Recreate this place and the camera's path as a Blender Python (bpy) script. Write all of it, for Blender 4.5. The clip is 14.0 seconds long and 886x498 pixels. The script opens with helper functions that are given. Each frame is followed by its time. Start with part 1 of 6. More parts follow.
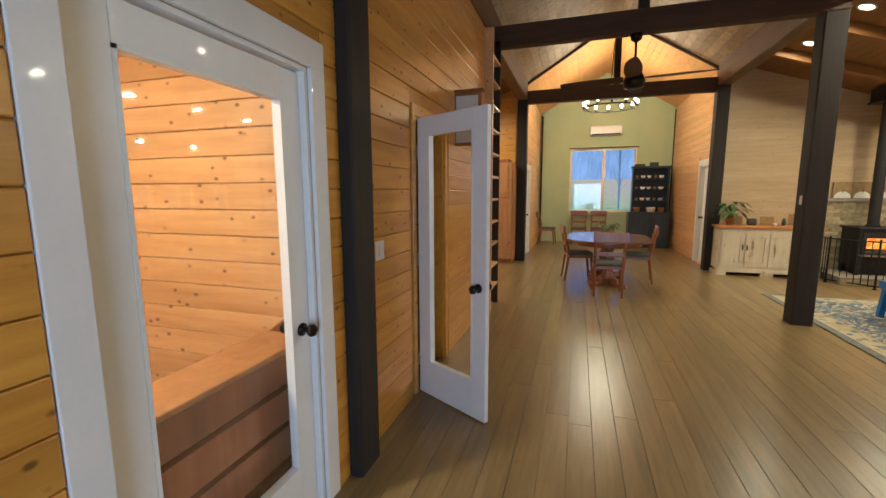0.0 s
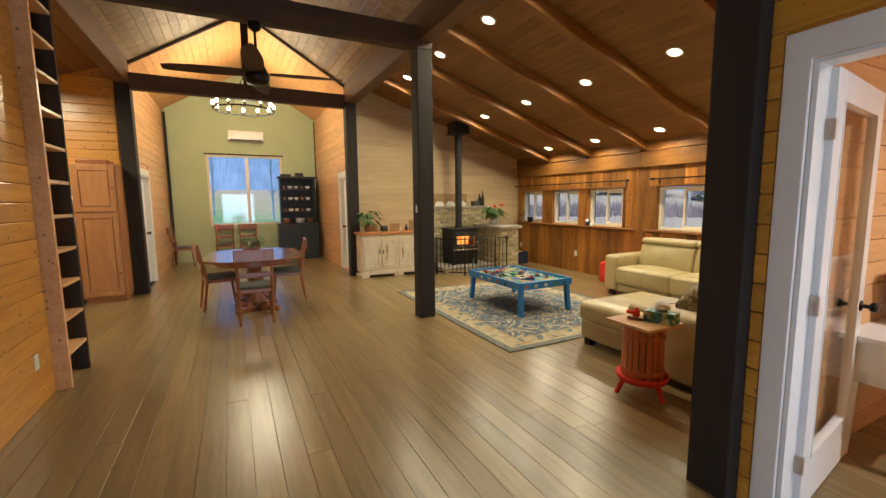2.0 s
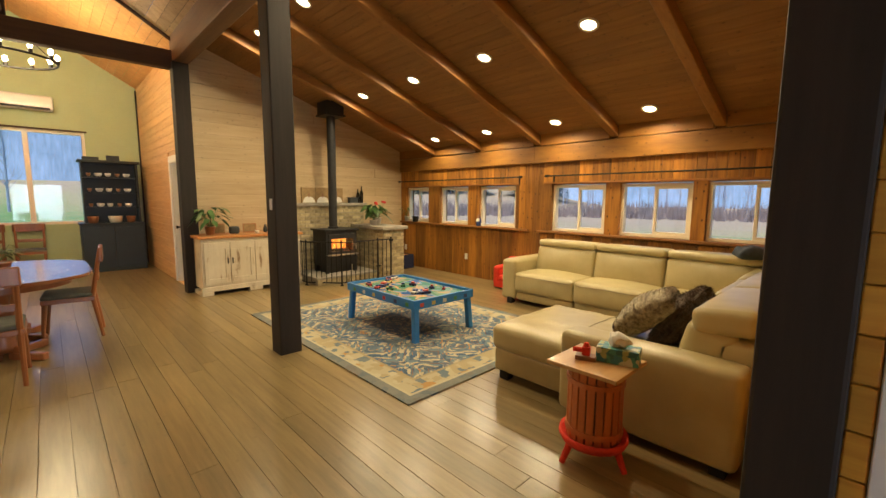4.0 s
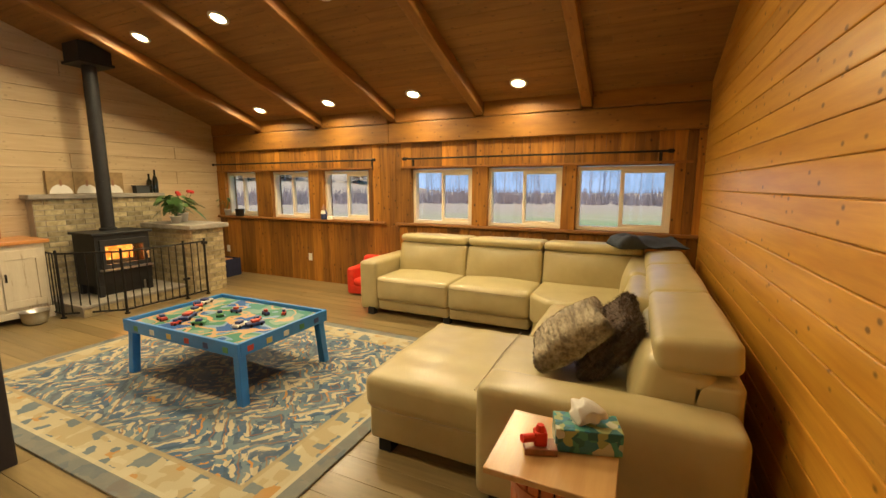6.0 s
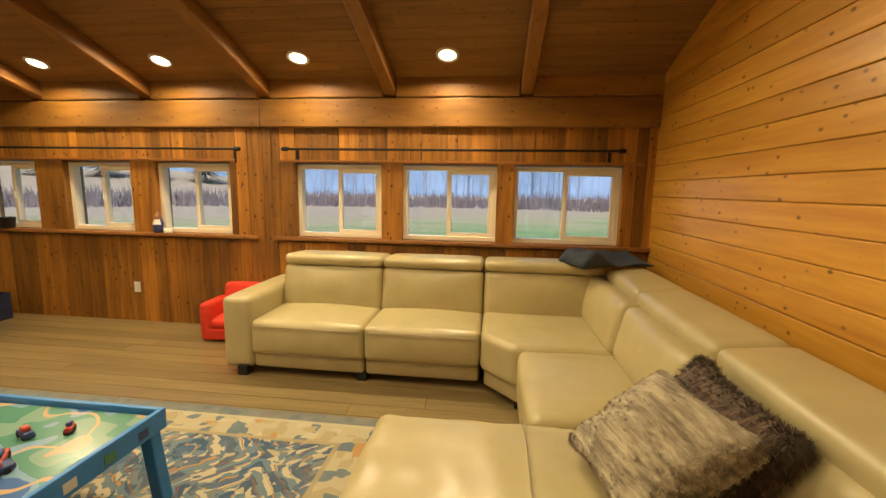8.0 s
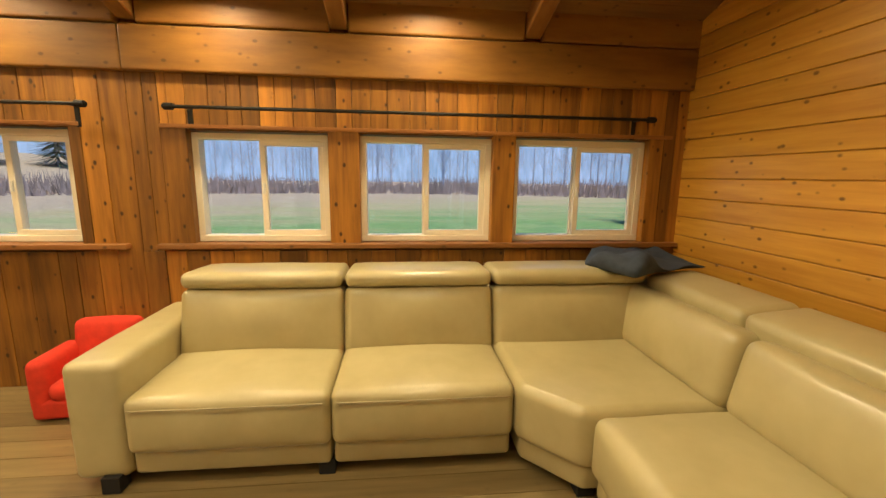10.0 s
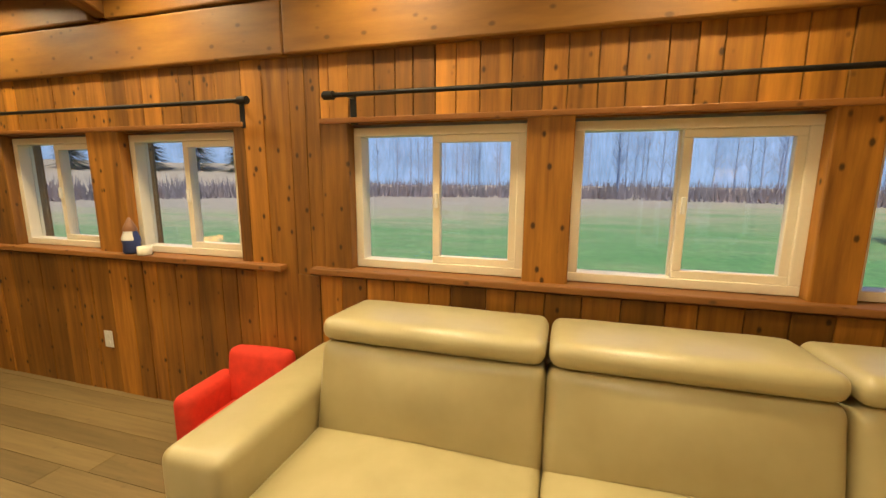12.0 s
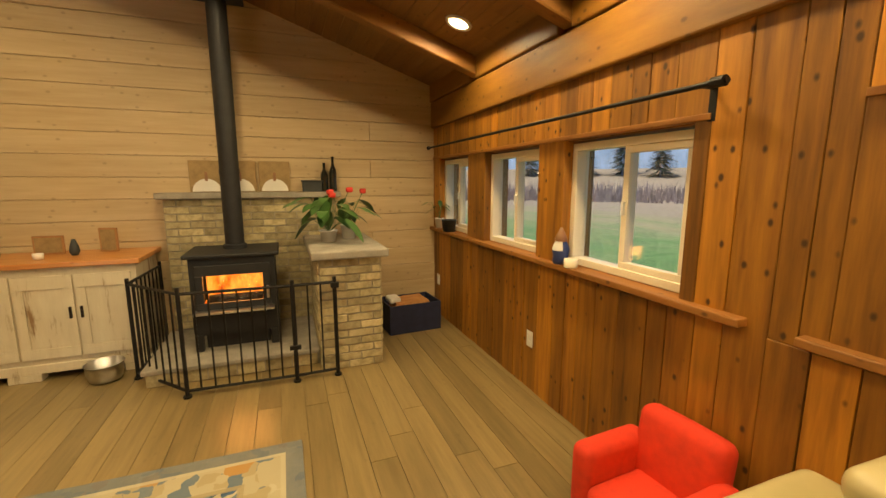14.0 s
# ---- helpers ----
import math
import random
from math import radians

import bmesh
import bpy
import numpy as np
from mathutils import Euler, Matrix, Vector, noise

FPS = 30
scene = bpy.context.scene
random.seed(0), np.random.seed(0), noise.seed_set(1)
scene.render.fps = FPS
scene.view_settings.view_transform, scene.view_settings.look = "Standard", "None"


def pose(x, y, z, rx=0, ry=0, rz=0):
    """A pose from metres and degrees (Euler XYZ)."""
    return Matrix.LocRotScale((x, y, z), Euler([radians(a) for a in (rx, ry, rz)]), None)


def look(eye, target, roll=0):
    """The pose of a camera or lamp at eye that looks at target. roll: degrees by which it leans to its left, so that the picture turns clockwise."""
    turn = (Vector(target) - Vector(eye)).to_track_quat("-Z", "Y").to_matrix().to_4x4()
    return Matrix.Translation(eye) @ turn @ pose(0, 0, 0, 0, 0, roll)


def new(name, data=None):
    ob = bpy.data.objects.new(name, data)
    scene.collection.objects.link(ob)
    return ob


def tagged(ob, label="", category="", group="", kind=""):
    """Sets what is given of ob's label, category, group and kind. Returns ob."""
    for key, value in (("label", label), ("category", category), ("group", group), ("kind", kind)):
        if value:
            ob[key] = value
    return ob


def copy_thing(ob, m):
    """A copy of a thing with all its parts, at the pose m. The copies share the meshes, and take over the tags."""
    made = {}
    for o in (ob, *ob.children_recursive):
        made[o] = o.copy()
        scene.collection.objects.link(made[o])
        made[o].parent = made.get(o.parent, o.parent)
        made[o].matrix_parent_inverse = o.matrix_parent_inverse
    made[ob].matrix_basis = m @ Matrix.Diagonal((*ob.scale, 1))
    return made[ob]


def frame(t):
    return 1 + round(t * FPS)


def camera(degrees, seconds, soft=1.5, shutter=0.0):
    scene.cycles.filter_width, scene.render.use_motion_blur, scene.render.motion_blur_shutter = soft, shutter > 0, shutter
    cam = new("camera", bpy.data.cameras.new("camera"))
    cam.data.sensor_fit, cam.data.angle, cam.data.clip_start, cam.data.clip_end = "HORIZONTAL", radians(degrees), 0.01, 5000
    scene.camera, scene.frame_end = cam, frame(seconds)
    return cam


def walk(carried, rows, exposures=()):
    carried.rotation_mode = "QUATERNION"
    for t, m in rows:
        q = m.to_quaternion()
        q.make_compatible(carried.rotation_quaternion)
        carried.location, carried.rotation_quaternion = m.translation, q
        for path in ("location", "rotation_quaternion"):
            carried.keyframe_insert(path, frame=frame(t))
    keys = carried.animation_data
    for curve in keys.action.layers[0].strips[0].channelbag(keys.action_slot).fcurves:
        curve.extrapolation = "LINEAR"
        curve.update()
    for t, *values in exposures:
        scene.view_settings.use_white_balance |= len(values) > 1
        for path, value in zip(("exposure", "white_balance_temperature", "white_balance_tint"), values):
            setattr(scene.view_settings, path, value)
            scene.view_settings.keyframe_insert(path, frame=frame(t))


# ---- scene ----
cam = camera(93.6, 14.0)
PATH = [
    (0, (0.394, 0.439, 1.527), (-0.214, 2.325, 1.254), -0.2),
    (0.5, (0.404, 0.616, 1.517), (0.354, 2.599, 1.261), -0.2),
    (1, (0.421, 0.793, 1.515), (0.784, 2.744, 1.268), -0.4),
    (1.5, (0.544, 0.982, 1.511), (1.226, 2.848, 1.275), -0.6),
    (2, (0.663, 1.194, 1.526), (1.555, 2.969, 1.293), -0.6),
    (4.3, (1.371, 2.381, 1.478), (2.793, 3.767, 1.235), 0.2),
    (4.5, (1.439, 2.452, 1.477), (2.9, 3.796, 1.231), 0.0),
    (5, (1.682, 2.675, 1.491), (3.281, 3.846, 1.224), -0.2),
    (5.5, (1.878, 2.893, 1.489), (3.59, 3.889, 1.206), -0.1),
    (6, (2.087, 3.087, 1.489), (3.879, 3.922, 1.189), -0.0),
    (6.5, (2.351, 3.291, 1.496), (4.219, 3.94, 1.196), 0.3),
    (7, (2.569, 3.535, 1.499), (4.485, 4.023, 1.199), 0.9),
    (7.5, (2.846, 3.77, 1.472), (4.794, 4.121, 1.189), 0.9),
    (8, (3.101, 3.929, 1.482), (5.067, 4.161, 1.199), 1.0),
    (8.2, (3.193, 4.002, 1.468), (5.165, 4.178, 1.188), 0.8),
    (10.5, (4.51, 4.578, 1.447), (6.465, 4.349, 1.090), 0.9),
    (11, (4.809, 4.568, 1.454), (6.772, 4.475, 1.083), 0.8),
    (11.5, (5.037, 4.673, 1.42), (7.006, 4.846, 1.102), 0.6),
    (12, (5.167, 4.837, 1.456), (7.059, 5.388, 1.120), 0.3),
    (12.5, (5.314, 4.94, 1.48), (6.993, 5.973, 1.142), -0.2),
    (13, (5.373, 5.037, 1.49), (6.796, 6.400, 1.150), -0.0),
    (13.5, (5.499, 5.162, 1.476), (6.551, 6.830, 1.145), -0.3),
    (14, (5.508, 5.317, 1.483), (6.211, 7.161, 1.163), -0.0),
]
walk(cam, [(t, look(eye, target, roll)) for t, eye, target, roll in PATH],
     [(0, -0.05, 5400, 10), (1.0, 0.1, 5500, 10), (2.0, 0.05, 5600, 10), (4.5, 0.13, 6500, 10), (5.5, 0.18, 6600, 10), (7.2, 0.06, 6500, 10), (10.5, -0.02, 6450, 10), (12.0, -0.09, 6400, 10), (13.2, -0.10, 6900, 10), (14.0, -0.16, 7500, 10)])

# ---- light ----
world = bpy.data.worlds.new("dusk")
scene.world = world
world.use_nodes = True
wn = world.node_tree
sky = wn.nodes.new("ShaderNodeTexSky")
sky.sky_type, sky.sun_disc = "NISHITA", False
sky.sun_elevation, sky.sun_rotation = radians(58), radians(253)
sky.air_density, sky.ozone_density = 1.6, 3.0
tint = wn.nodes.new("ShaderNodeMix")
tint.data_type, tint.blend_type = "RGBA", "MULTIPLY"
tint.inputs[0].default_value, tint.inputs[7].default_value = 1.0, (0.32, 0.60, 1.15, 1)
wn.links.new(sky.outputs[0], tint.inputs[6])
wn.links.new(tint.outputs[2], wn.nodes["Background"].inputs[0])
wn.nodes["Background"].inputs[1].default_value = 0.15
sun = new("sun", bpy.data.lights.new("sun", "SUN"))
sun.data.energy, sun.data.angle, sun.data.color = 4.6, radians(25), (1.0, 0.97, 0.92)
sun.matrix_world = look((0, 0, 0), (0.50, 0.15, -0.85))
WARM = (1.0, 0.80, 0.47)
LAMP_W = 22.5


def shed_z(x):
    """Height of the sloping ceiling over the living room."""
    return 3.136 - 0.336 * (x - 5.15)


LAMPS = [(x, y) for x in (3.55, 5.15, 6.745) for y in (4.35, 5.66, 6.97, 8.25)]

# ---- materials ----
def material(name):
    m = bpy.data.materials.new(name)
    m.use_nodes = True
    return m, m.node_tree, m.node_tree.nodes["Principled BSDF"]


def node(t, kind, **values):
    n = t.nodes.new(kind)
    for k, v in values.items():
        n.inputs[k].default_value = v
    return n


def math_node(t, op, a, b=None):
    n = t.nodes.new("ShaderNodeMath")
    n.operation = op
    for i, v in enumerate((a, b)):
        if v is None:
            continue
        if isinstance(v, (int, float)):
            n.inputs[i].default_value = v
        else:
            t.links.new(v, n.inputs[i])
    return n.outputs[0]


def mix(t, fac, a, b, blend="MIX"):
    n = t.nodes.new("ShaderNodeMix")
    n.data_type, n.blend_type = "RGBA", blend
    for i, v in ((0, fac), (6, a), (7, b)):
        if isinstance(v, (int, float)):
            n.inputs[i].default_value = v
        elif isinstance(v, tuple):
            n.inputs[i].default_value = (*v, 1)
        else:
            t.links.new(v, n.inputs[i])
    return n.outputs[2]


def ramp(t, fac, stops, hard=False):
    n = t.nodes.new("ShaderNodeValToRGB")
    if hard:
        n.color_ramp.interpolation = "CONSTANT"
    while len(n.color_ramp.elements) < len(stops):
        n.color_ramp.elements.new(0.5)
    for e, (p, c) in zip(n.color_ramp.elements, stops):
        e.position, e.color = p, (*c, 1)
    t.links.new(fac, n.inputs[0])
    return n.outputs[0]


def coords(t, scale=(1, 1, 1), per="none"):
    """Object coordinates, shifted by a random amount per object or island."""
    tc = t.nodes.new("ShaderNodeTexCoord")
    v = tc.outputs["Object"]
    r = None
    if per == "object":
        r = t.nodes.new("ShaderNodeObjectInfo").outputs["Random"]
    if per == "island":
        r = t.nodes.new("ShaderNodeNewGeometry").outputs["Random Per Island"]
    if r:
        shift = t.nodes.new("ShaderNodeCombineXYZ")
        for i, k in enumerate((37.0, 91.0, 53.0)):
            t.links.new(math_node(t, "MULTIPLY", r, k), shift.inputs[i])
        add = t.nodes.new("ShaderNodeVectorMath")
        t.links.new(v, add.inputs[0])
        t.links.new(shift.outputs[0], add.inputs[1])
        v = add.outputs[0]
    mp = t.nodes.new("ShaderNodeMapping")
    mp.inputs["Scale"].default_value = scale
    t.links.new(v, mp.inputs[0])
    return mp.outputs[0], v, r


def noise_tex(t, vec, scale, detail=3.0, rough=0.55):
    n = node(t, "ShaderNodeTexNoise", Scale=scale, Detail=detail, Roughness=rough)
    t.links.new(vec, n.inputs["Vector"])
    return n.outputs["Fac"]


def bump(t, p, height, strength, dist=0.01):
    b = node(t, "ShaderNodeBump", Strength=strength, Distance=dist)
    t.links.new(height, b.inputs["Height"])
    t.links.new(b.outputs[0], p.inputs["Normal"])


def wood(name, dark, light, axis, rough=0.45, knots=0.0, per="object", vary=0.35, coat=0.0, grain=1.0):
    m, t, p = material(name)
    stretch = [9.0 * grain] * 3
    stretch["xyz".index(axis)] = 0.7
    sv, v, r = coords(t, tuple(stretch), per)
    fine = noise_tex(t, sv, 3.0, 5.0, 0.62)
    wide = noise_tex(t, sv, 0.9, 2.0)
    f = math_node(t, "ADD", math_node(t, "MULTIPLY", fine, 0.55), math_node(t, "MULTIPLY", wide, 0.45))
    col = ramp(t, f, [(0.30, dark), (0.68, light)])
    if r:
        dim = math_node(t, "ADD", math_node(t, "MULTIPLY", math_node(t, "FRACT", math_node(t, "MULTIPLY", r, 7.31)), vary), 1.0 - vary * 0.6)
        hs = node(t, "ShaderNodeHueSaturation")
        t.links.new(dim, hs.inputs["Value"])
        t.links.new(col, hs.inputs["Color"])
        col = hs.outputs[0]
    if knots:
        ks = [7.0] * 3
        ks["xyz".index(axis)] = 4.6
        kv = t.nodes.new("ShaderNodeMapping")
        kv.inputs["Scale"].default_value = tuple(ks)
        t.links.new(v, kv.inputs[0])
        vo = node(t, "ShaderNodeTexVoronoi", Scale=1.9, Randomness=1.0)
        t.links.new(kv.outputs[0], vo.inputs["Vector"])
        wob = math_node(t, "ADD", vo.outputs["Distance"], math_node(t, "MULTIPLY", fine, 0.10))
        spot = ramp(t, wob, [(0.13, (1, 1, 1)), (0.22, (0, 0, 0))])
        col = mix(t, math_node(t, "MULTIPLY", spot, knots), col, tuple(c * 0.28 for c in dark))
    t.links.new(col, p.inputs["Base Color"])
    p.inputs["Roughness"].default_value = rough
    p.inputs["Coat Weight"].default_value = coat
    p.inputs["Coat Roughness"].default_value = 0.25
    bump(t, p, fine, 0.12, 0.004)
    return m


def paint(name, color, rough=0.5, scale=6.0, amount=0.12, metal=0.0, relief=0.05, per="none", coat=0.0):
    m, t, p = material(name)
    sv, v, r = coords(t, (1, 1, 1), per)
    big, small = noise_tex(t, v, scale, 3), noise_tex(t, v, scale * 14, 2)
    f = math_node(t, "ADD", math_node(t, "MULTIPLY", big, 0.7), math_node(t, "MULTIPLY", small, 0.3))
    a, b = tuple(c * (1 - amount) for c in color), tuple(min(1, c * (1 + amount)) for c in color)
    t.links.new(ramp(t, f, [(0.3, a), (0.7, b)]), p.inputs["Base Color"])
    p.inputs["Roughness"].default_value, p.inputs["Metallic"].default_value = rough, metal
    p.inputs["Coat Weight"].default_value = coat
    bump(t, p, small, relief, 0.003)
    return m


def glow(name, color, strength):
    m, t, p = material(name)
    p.inputs["Base Color"].default_value = (*color, 1)
    p.inputs["Emission Color"].default_value = (*color, 1)
    p.inputs["Emission Strength"].default_value = strength
    return m


def leather_hide():
    """Cream leather: wide soft rumples, uneven sheen."""
    m, t, p = material("cream leather")
    sv, v, r = coords(t)
    big = noise_tex(t, v, 5.0, 3)
    t.links.new(ramp(t, big, [(0.3, (0.40, 0.332, 0.162)), (0.7, (0.46, 0.388, 0.198))]), p.inputs["Base Color"])
    t.links.new(ramp(t, noise_tex(t, v, 4, 2), [(0.3, (0.30, 0.30, 0.30)), (0.7, (0.38, 0.38, 0.38))]), p.inputs["Roughness"])
    folds = node(t, "ShaderNodeTexNoise", Scale=7.0, Detail=1.0, Distortion=0.2)
    t.links.new(v, folds.inputs["Vector"])
    bump(t, p, folds.outputs["Fac"], 0.22, 0.012)
    p.inputs["Coat Weight"].default_value = 0.2
    p.inputs["Coat Roughness"].default_value = 0.3
    return m


pine_wall_x = wood("honey pine planks along x", (0.45, 0.185, 0.017), (0.70, 0.365, 0.048), "x", 0.36, 0.9, coat=0.35, vary=0.25)
pine_wall_y = wood("honey pine planks along y", (0.45, 0.185, 0.017), (0.70, 0.365, 0.048), "y", 0.36, 0.9, coat=0.35, vary=0.25)
pine_pale = wood("pale pine planks", (0.52, 0.27, 0.10), (0.74, 0.46, 0.22), "y", 0.4, 0.85, coat=0.2, vary=0.15)
washed = wood("whitewashed planks", (0.44, 0.315, 0.17), (0.58, 0.44, 0.26), "x", 0.55, 0.35, vary=0.10)
cedar = wood("rough cedar boards", (0.135, 0.047, 0.006), (0.52, 0.218, 0.025), "z", 0.5, 0.95, vary=0.8)
cedar_trim = wood("cedar trim", (0.20, 0.075, 0.014), (0.36, 0.15, 0.032), "y", 0.55, 0.7, vary=0.3)
fir = wood("fir header", (0.16, 0.064, 0.009), (0.34, 0.155, 0.024), "y", 0.5, 0.6, vary=0.2, grain=0.45)
fir_x = wood("fir rafter", (0.21, 0.088, 0.018), (0.34, 0.16, 0.038), "x", 0.55, 0.4, vary=0.15)
ceiling_wood = wood("brown ceiling boards", (0.18, 0.084, 0.021), (0.285, 0.142, 0.038), "y", 0.6, 0.5, per="island", vary=0.15)
ceiling_pale = wood("limed ceiling boards", (0.30, 0.20, 0.11), (0.52, 0.38, 0.23), "x", 0.6, 0.8, per="island", vary=0.35)
ceiling_warm = wood("orange ceiling boards", (0.50, 0.24, 0.08), (0.68, 0.38, 0.14), "x", 0.5, 0.4, per="island", vary=0.1)
beam_wood = wood("dark stained beam", (0.04, 0.019, 0.009), (0.085, 0.042, 0.020), "x", 0.7, 0.2, vary=0.1)
post_wood = wood("near black stained post", (0.010, 0.007, 0.005), (0.028, 0.018, 0.013), "z", 0.75, 0.2, vary=0.1)
floor_wood = wood("grey brown floor planks", (0.150, 0.105, 0.044), (0.285, 0.205, 0.090), "y", 0.30, 0.15, vary=0.28, coat=0.3)
floor_rest = wood("grey brown floor planks, joined", (0.150, 0.105, 0.044), (0.285, 0.205, 0.090), "y", 0.30, 0.15, per="island", vary=0.28, coat=0.3)
oak = wood("oak", (0.30, 0.13, 0.045), (0.46, 0.23, 0.09), "z", 0.4, 0.1, vary=0.1)
oak_top = wood("golden table top", (0.48, 0.25, 0.08), (0.66, 0.40, 0.16), "x", 0.3, 0.1, coat=0.4)
cherry = wood("cherry", (0.20, 0.065, 0.022), (0.34, 0.125, 0.045), "z", 0.32, 0.0, coat=0.4)
cherry_top = wood("polished cherry", (0.20, 0.070, 0.025), (0.33, 0.125, 0.05), "y", 0.16, 0.0, coat=0.9)
butcher = wood("orange butcher block", (0.36, 0.13, 0.03), (0.56, 0.25, 0.07), "x", 0.35, 0.3, coat=0.3)
red_wood = wood("red stained slats", (0.34, 0.085, 0.018), (0.52, 0.15, 0.04), "z", 0.4, 0.1, coat=0.3, vary=0.2)
white_paint = paint("white gloss paint", (0.78, 0.78, 0.76), 0.35, 5, 0.04, coat=0.2)
vinyl = paint("cream vinyl", (0.80, 0.72, 0.56), 0.4, 4, 0.04)
green_paint = paint("sage green wall paint", (0.44, 0.52, 0.30), 0.7, 2.0, 0.05)
leather = leather_hide()
leather_welt = paint("leather welt", (0.30, 0.245, 0.13), 0.5, 9, 0.1)
dark_metal = paint("black iron", (0.018, 0.017, 0.016), 0.5, 20, 0.3, 0.6)
stove_iron = paint("matt black stove", (0.022, 0.022, 0.023), 0.55, 12, 0.25, 0.3)
bronze = paint("oil rubbed bronze", (0.025, 0.018, 0.014), 0.35, 20, 0.3, 0.8)
steel = paint("brushed steel", (0.55, 0.54, 0.52), 0.3, 12, 0.15, 1.0)
brass_plate = paint("nickel hinge", (0.60, 0.57, 0.52), 0.35, 12, 0.12, 0.9)
plastic_white = paint("white plastic", (0.74, 0.72, 0.66), 0.4, 8, 0.03)
grey_cloth = paint("dark blue grey knit", (0.035, 0.045, 0.062), 0.9, 18, 0.3, relief=0.6)
seat_cloth = paint("grey green upholstery", (0.10, 0.105, 0.09), 0.9, 20, 0.2, relief=0.4)
red_cloth = paint("red plush", (0.62, 0.035, 0.012), 0.85, 16, 0.15, relief=0.5)
navy = paint("navy canvas", (0.012, 0.016, 0.05), 0.8, 15, 0.25, relief=0.4)
stone_cap = paint("grey stone cap", (0.30, 0.27, 0.22), 0.7, 7, 0.3, relief=0.4)
mortar = paint("mortar", (0.34, 0.30, 0.23), 0.9, 12, 0.15, relief=0.3)
black_green = paint("dark green black paint", (0.018, 0.024, 0.022), 0.4, 6, 0.2)
terracotta = paint("glazed brown pot", (0.28, 0.13, 0.06), 0.4, 10, 0.2)
ceramic = paint("white ceramic", (0.72, 0.70, 0.64), 0.3, 9, 0.05)
dark_pot = paint("charcoal pot", (0.03, 0.035, 0.035), 0.6, 10, 0.3)
leaf_green = paint("leaf", (0.055, 0.13, 0.03), 0.45, 8, 0.35, per="object")
flower_red = paint("red flower", (0.55, 0.03, 0.02), 0.5, 9, 0.15)
blue_paint = paint("bright blue paint", (0.025, 0.19, 0.52), 0.4, 6, 0.12, coat=0.2)
bottle_glass = paint("dark bottle glass", (0.010, 0.012, 0.008), 0.12, 6, 0.2, coat=0.6)
tan_card = paint("tan canvas", (0.30, 0.20, 0.09), 0.8, 14, 0.3)
black_void = paint("soot and plain black", (0.01, 0.009, 0.008), 0.9, 10, 0.3)
# Pale blue of distance haze is mixed into the bark colour.
bark = paint("bark with painted haze", (0.33, 0.39, 0.47), 0.9, 3, 0.3)
conifer = paint("conifer needles", (0.025, 0.05, 0.03), 0.8, 3, 0.35)
lamp_lens = glow("warm lamp lens", (1.0, 0.80, 0.48), 9.0)
bulb_glow = glow("warm bulb", (1.0, 0.82, 0.5), 14.0)


def buffet_paint():
    m, t, p = material("distressed cream paint")
    sv, v, r = coords(t, (9, 9, 1.2))
    a, b = noise_tex(t, sv, 1.6, 6, 0.7), noise_tex(t, v, 3.0, 3)
    f = math_node(t, "ADD", math_node(t, "MULTIPLY", a, 0.6), math_node(t, "MULTIPLY", b, 0.4))
    t.links.new(ramp(t, f, [(0.36, (0.22, 0.13, 0.06)), (0.44, (0.56, 0.48, 0.34)), (0.7, (0.66, 0.59, 0.44))]), p.inputs["Base Color"])
    p.inputs["Roughness"].default_value = 0.6
    return m


def glass():
    m, t, p = material("window glass")
    tr = node(t, "ShaderNodeBsdfTransparent")
    gl = node(t, "ShaderNodeBsdfGlossy", Roughness=0.03)
    lw = node(t, "ShaderNodeLayerWeight", Blend=0.5)
    f2 = math_node(t, "POWER", lw.outputs["Facing"], 4.0)
    fac = math_node(t, "ADD", math_node(t, "MULTIPLY", f2, 0.6), 0.045)
    mx = node(t, "ShaderNodeMixShader")
    t.links.new(fac, mx.inputs[0])
    t.links.new(tr.outputs[0], mx.inputs[1])
    t.links.new(gl.outputs[0], mx.inputs[2])
    t.links.new(mx.outputs[0], t.nodes["Material Output"].inputs[0])
    return m


def brick_mat():
    m, t, p = material("pale yellow brick")
    sv, v, r = coords(t, (1, 1, 1), "object")
    a, b = noise_tex(t, v, 14, 5, 0.65), noise_tex(t, v, 3, 2)
    col = ramp(t, a, [(0.3, (0.26, 0.21, 0.11)), (0.55, (0.48, 0.40, 0.23)), (0.8, (0.58, 0.50, 0.31))])
    dim = math_node(t, "ADD", math_node(t, "MULTIPLY", r, 0.55), 0.66)
    hs = node(t, "ShaderNodeHueSaturation")
    t.links.new(dim, hs.inputs["Value"])
    t.links.new(col, hs.inputs["Color"])
    t.links.new(hs.outputs[0], p.inputs["Base Color"])
    p.inputs["Roughness"].default_value = 0.85
    bump(t, p, a, 0.5, 0.006)
    return m


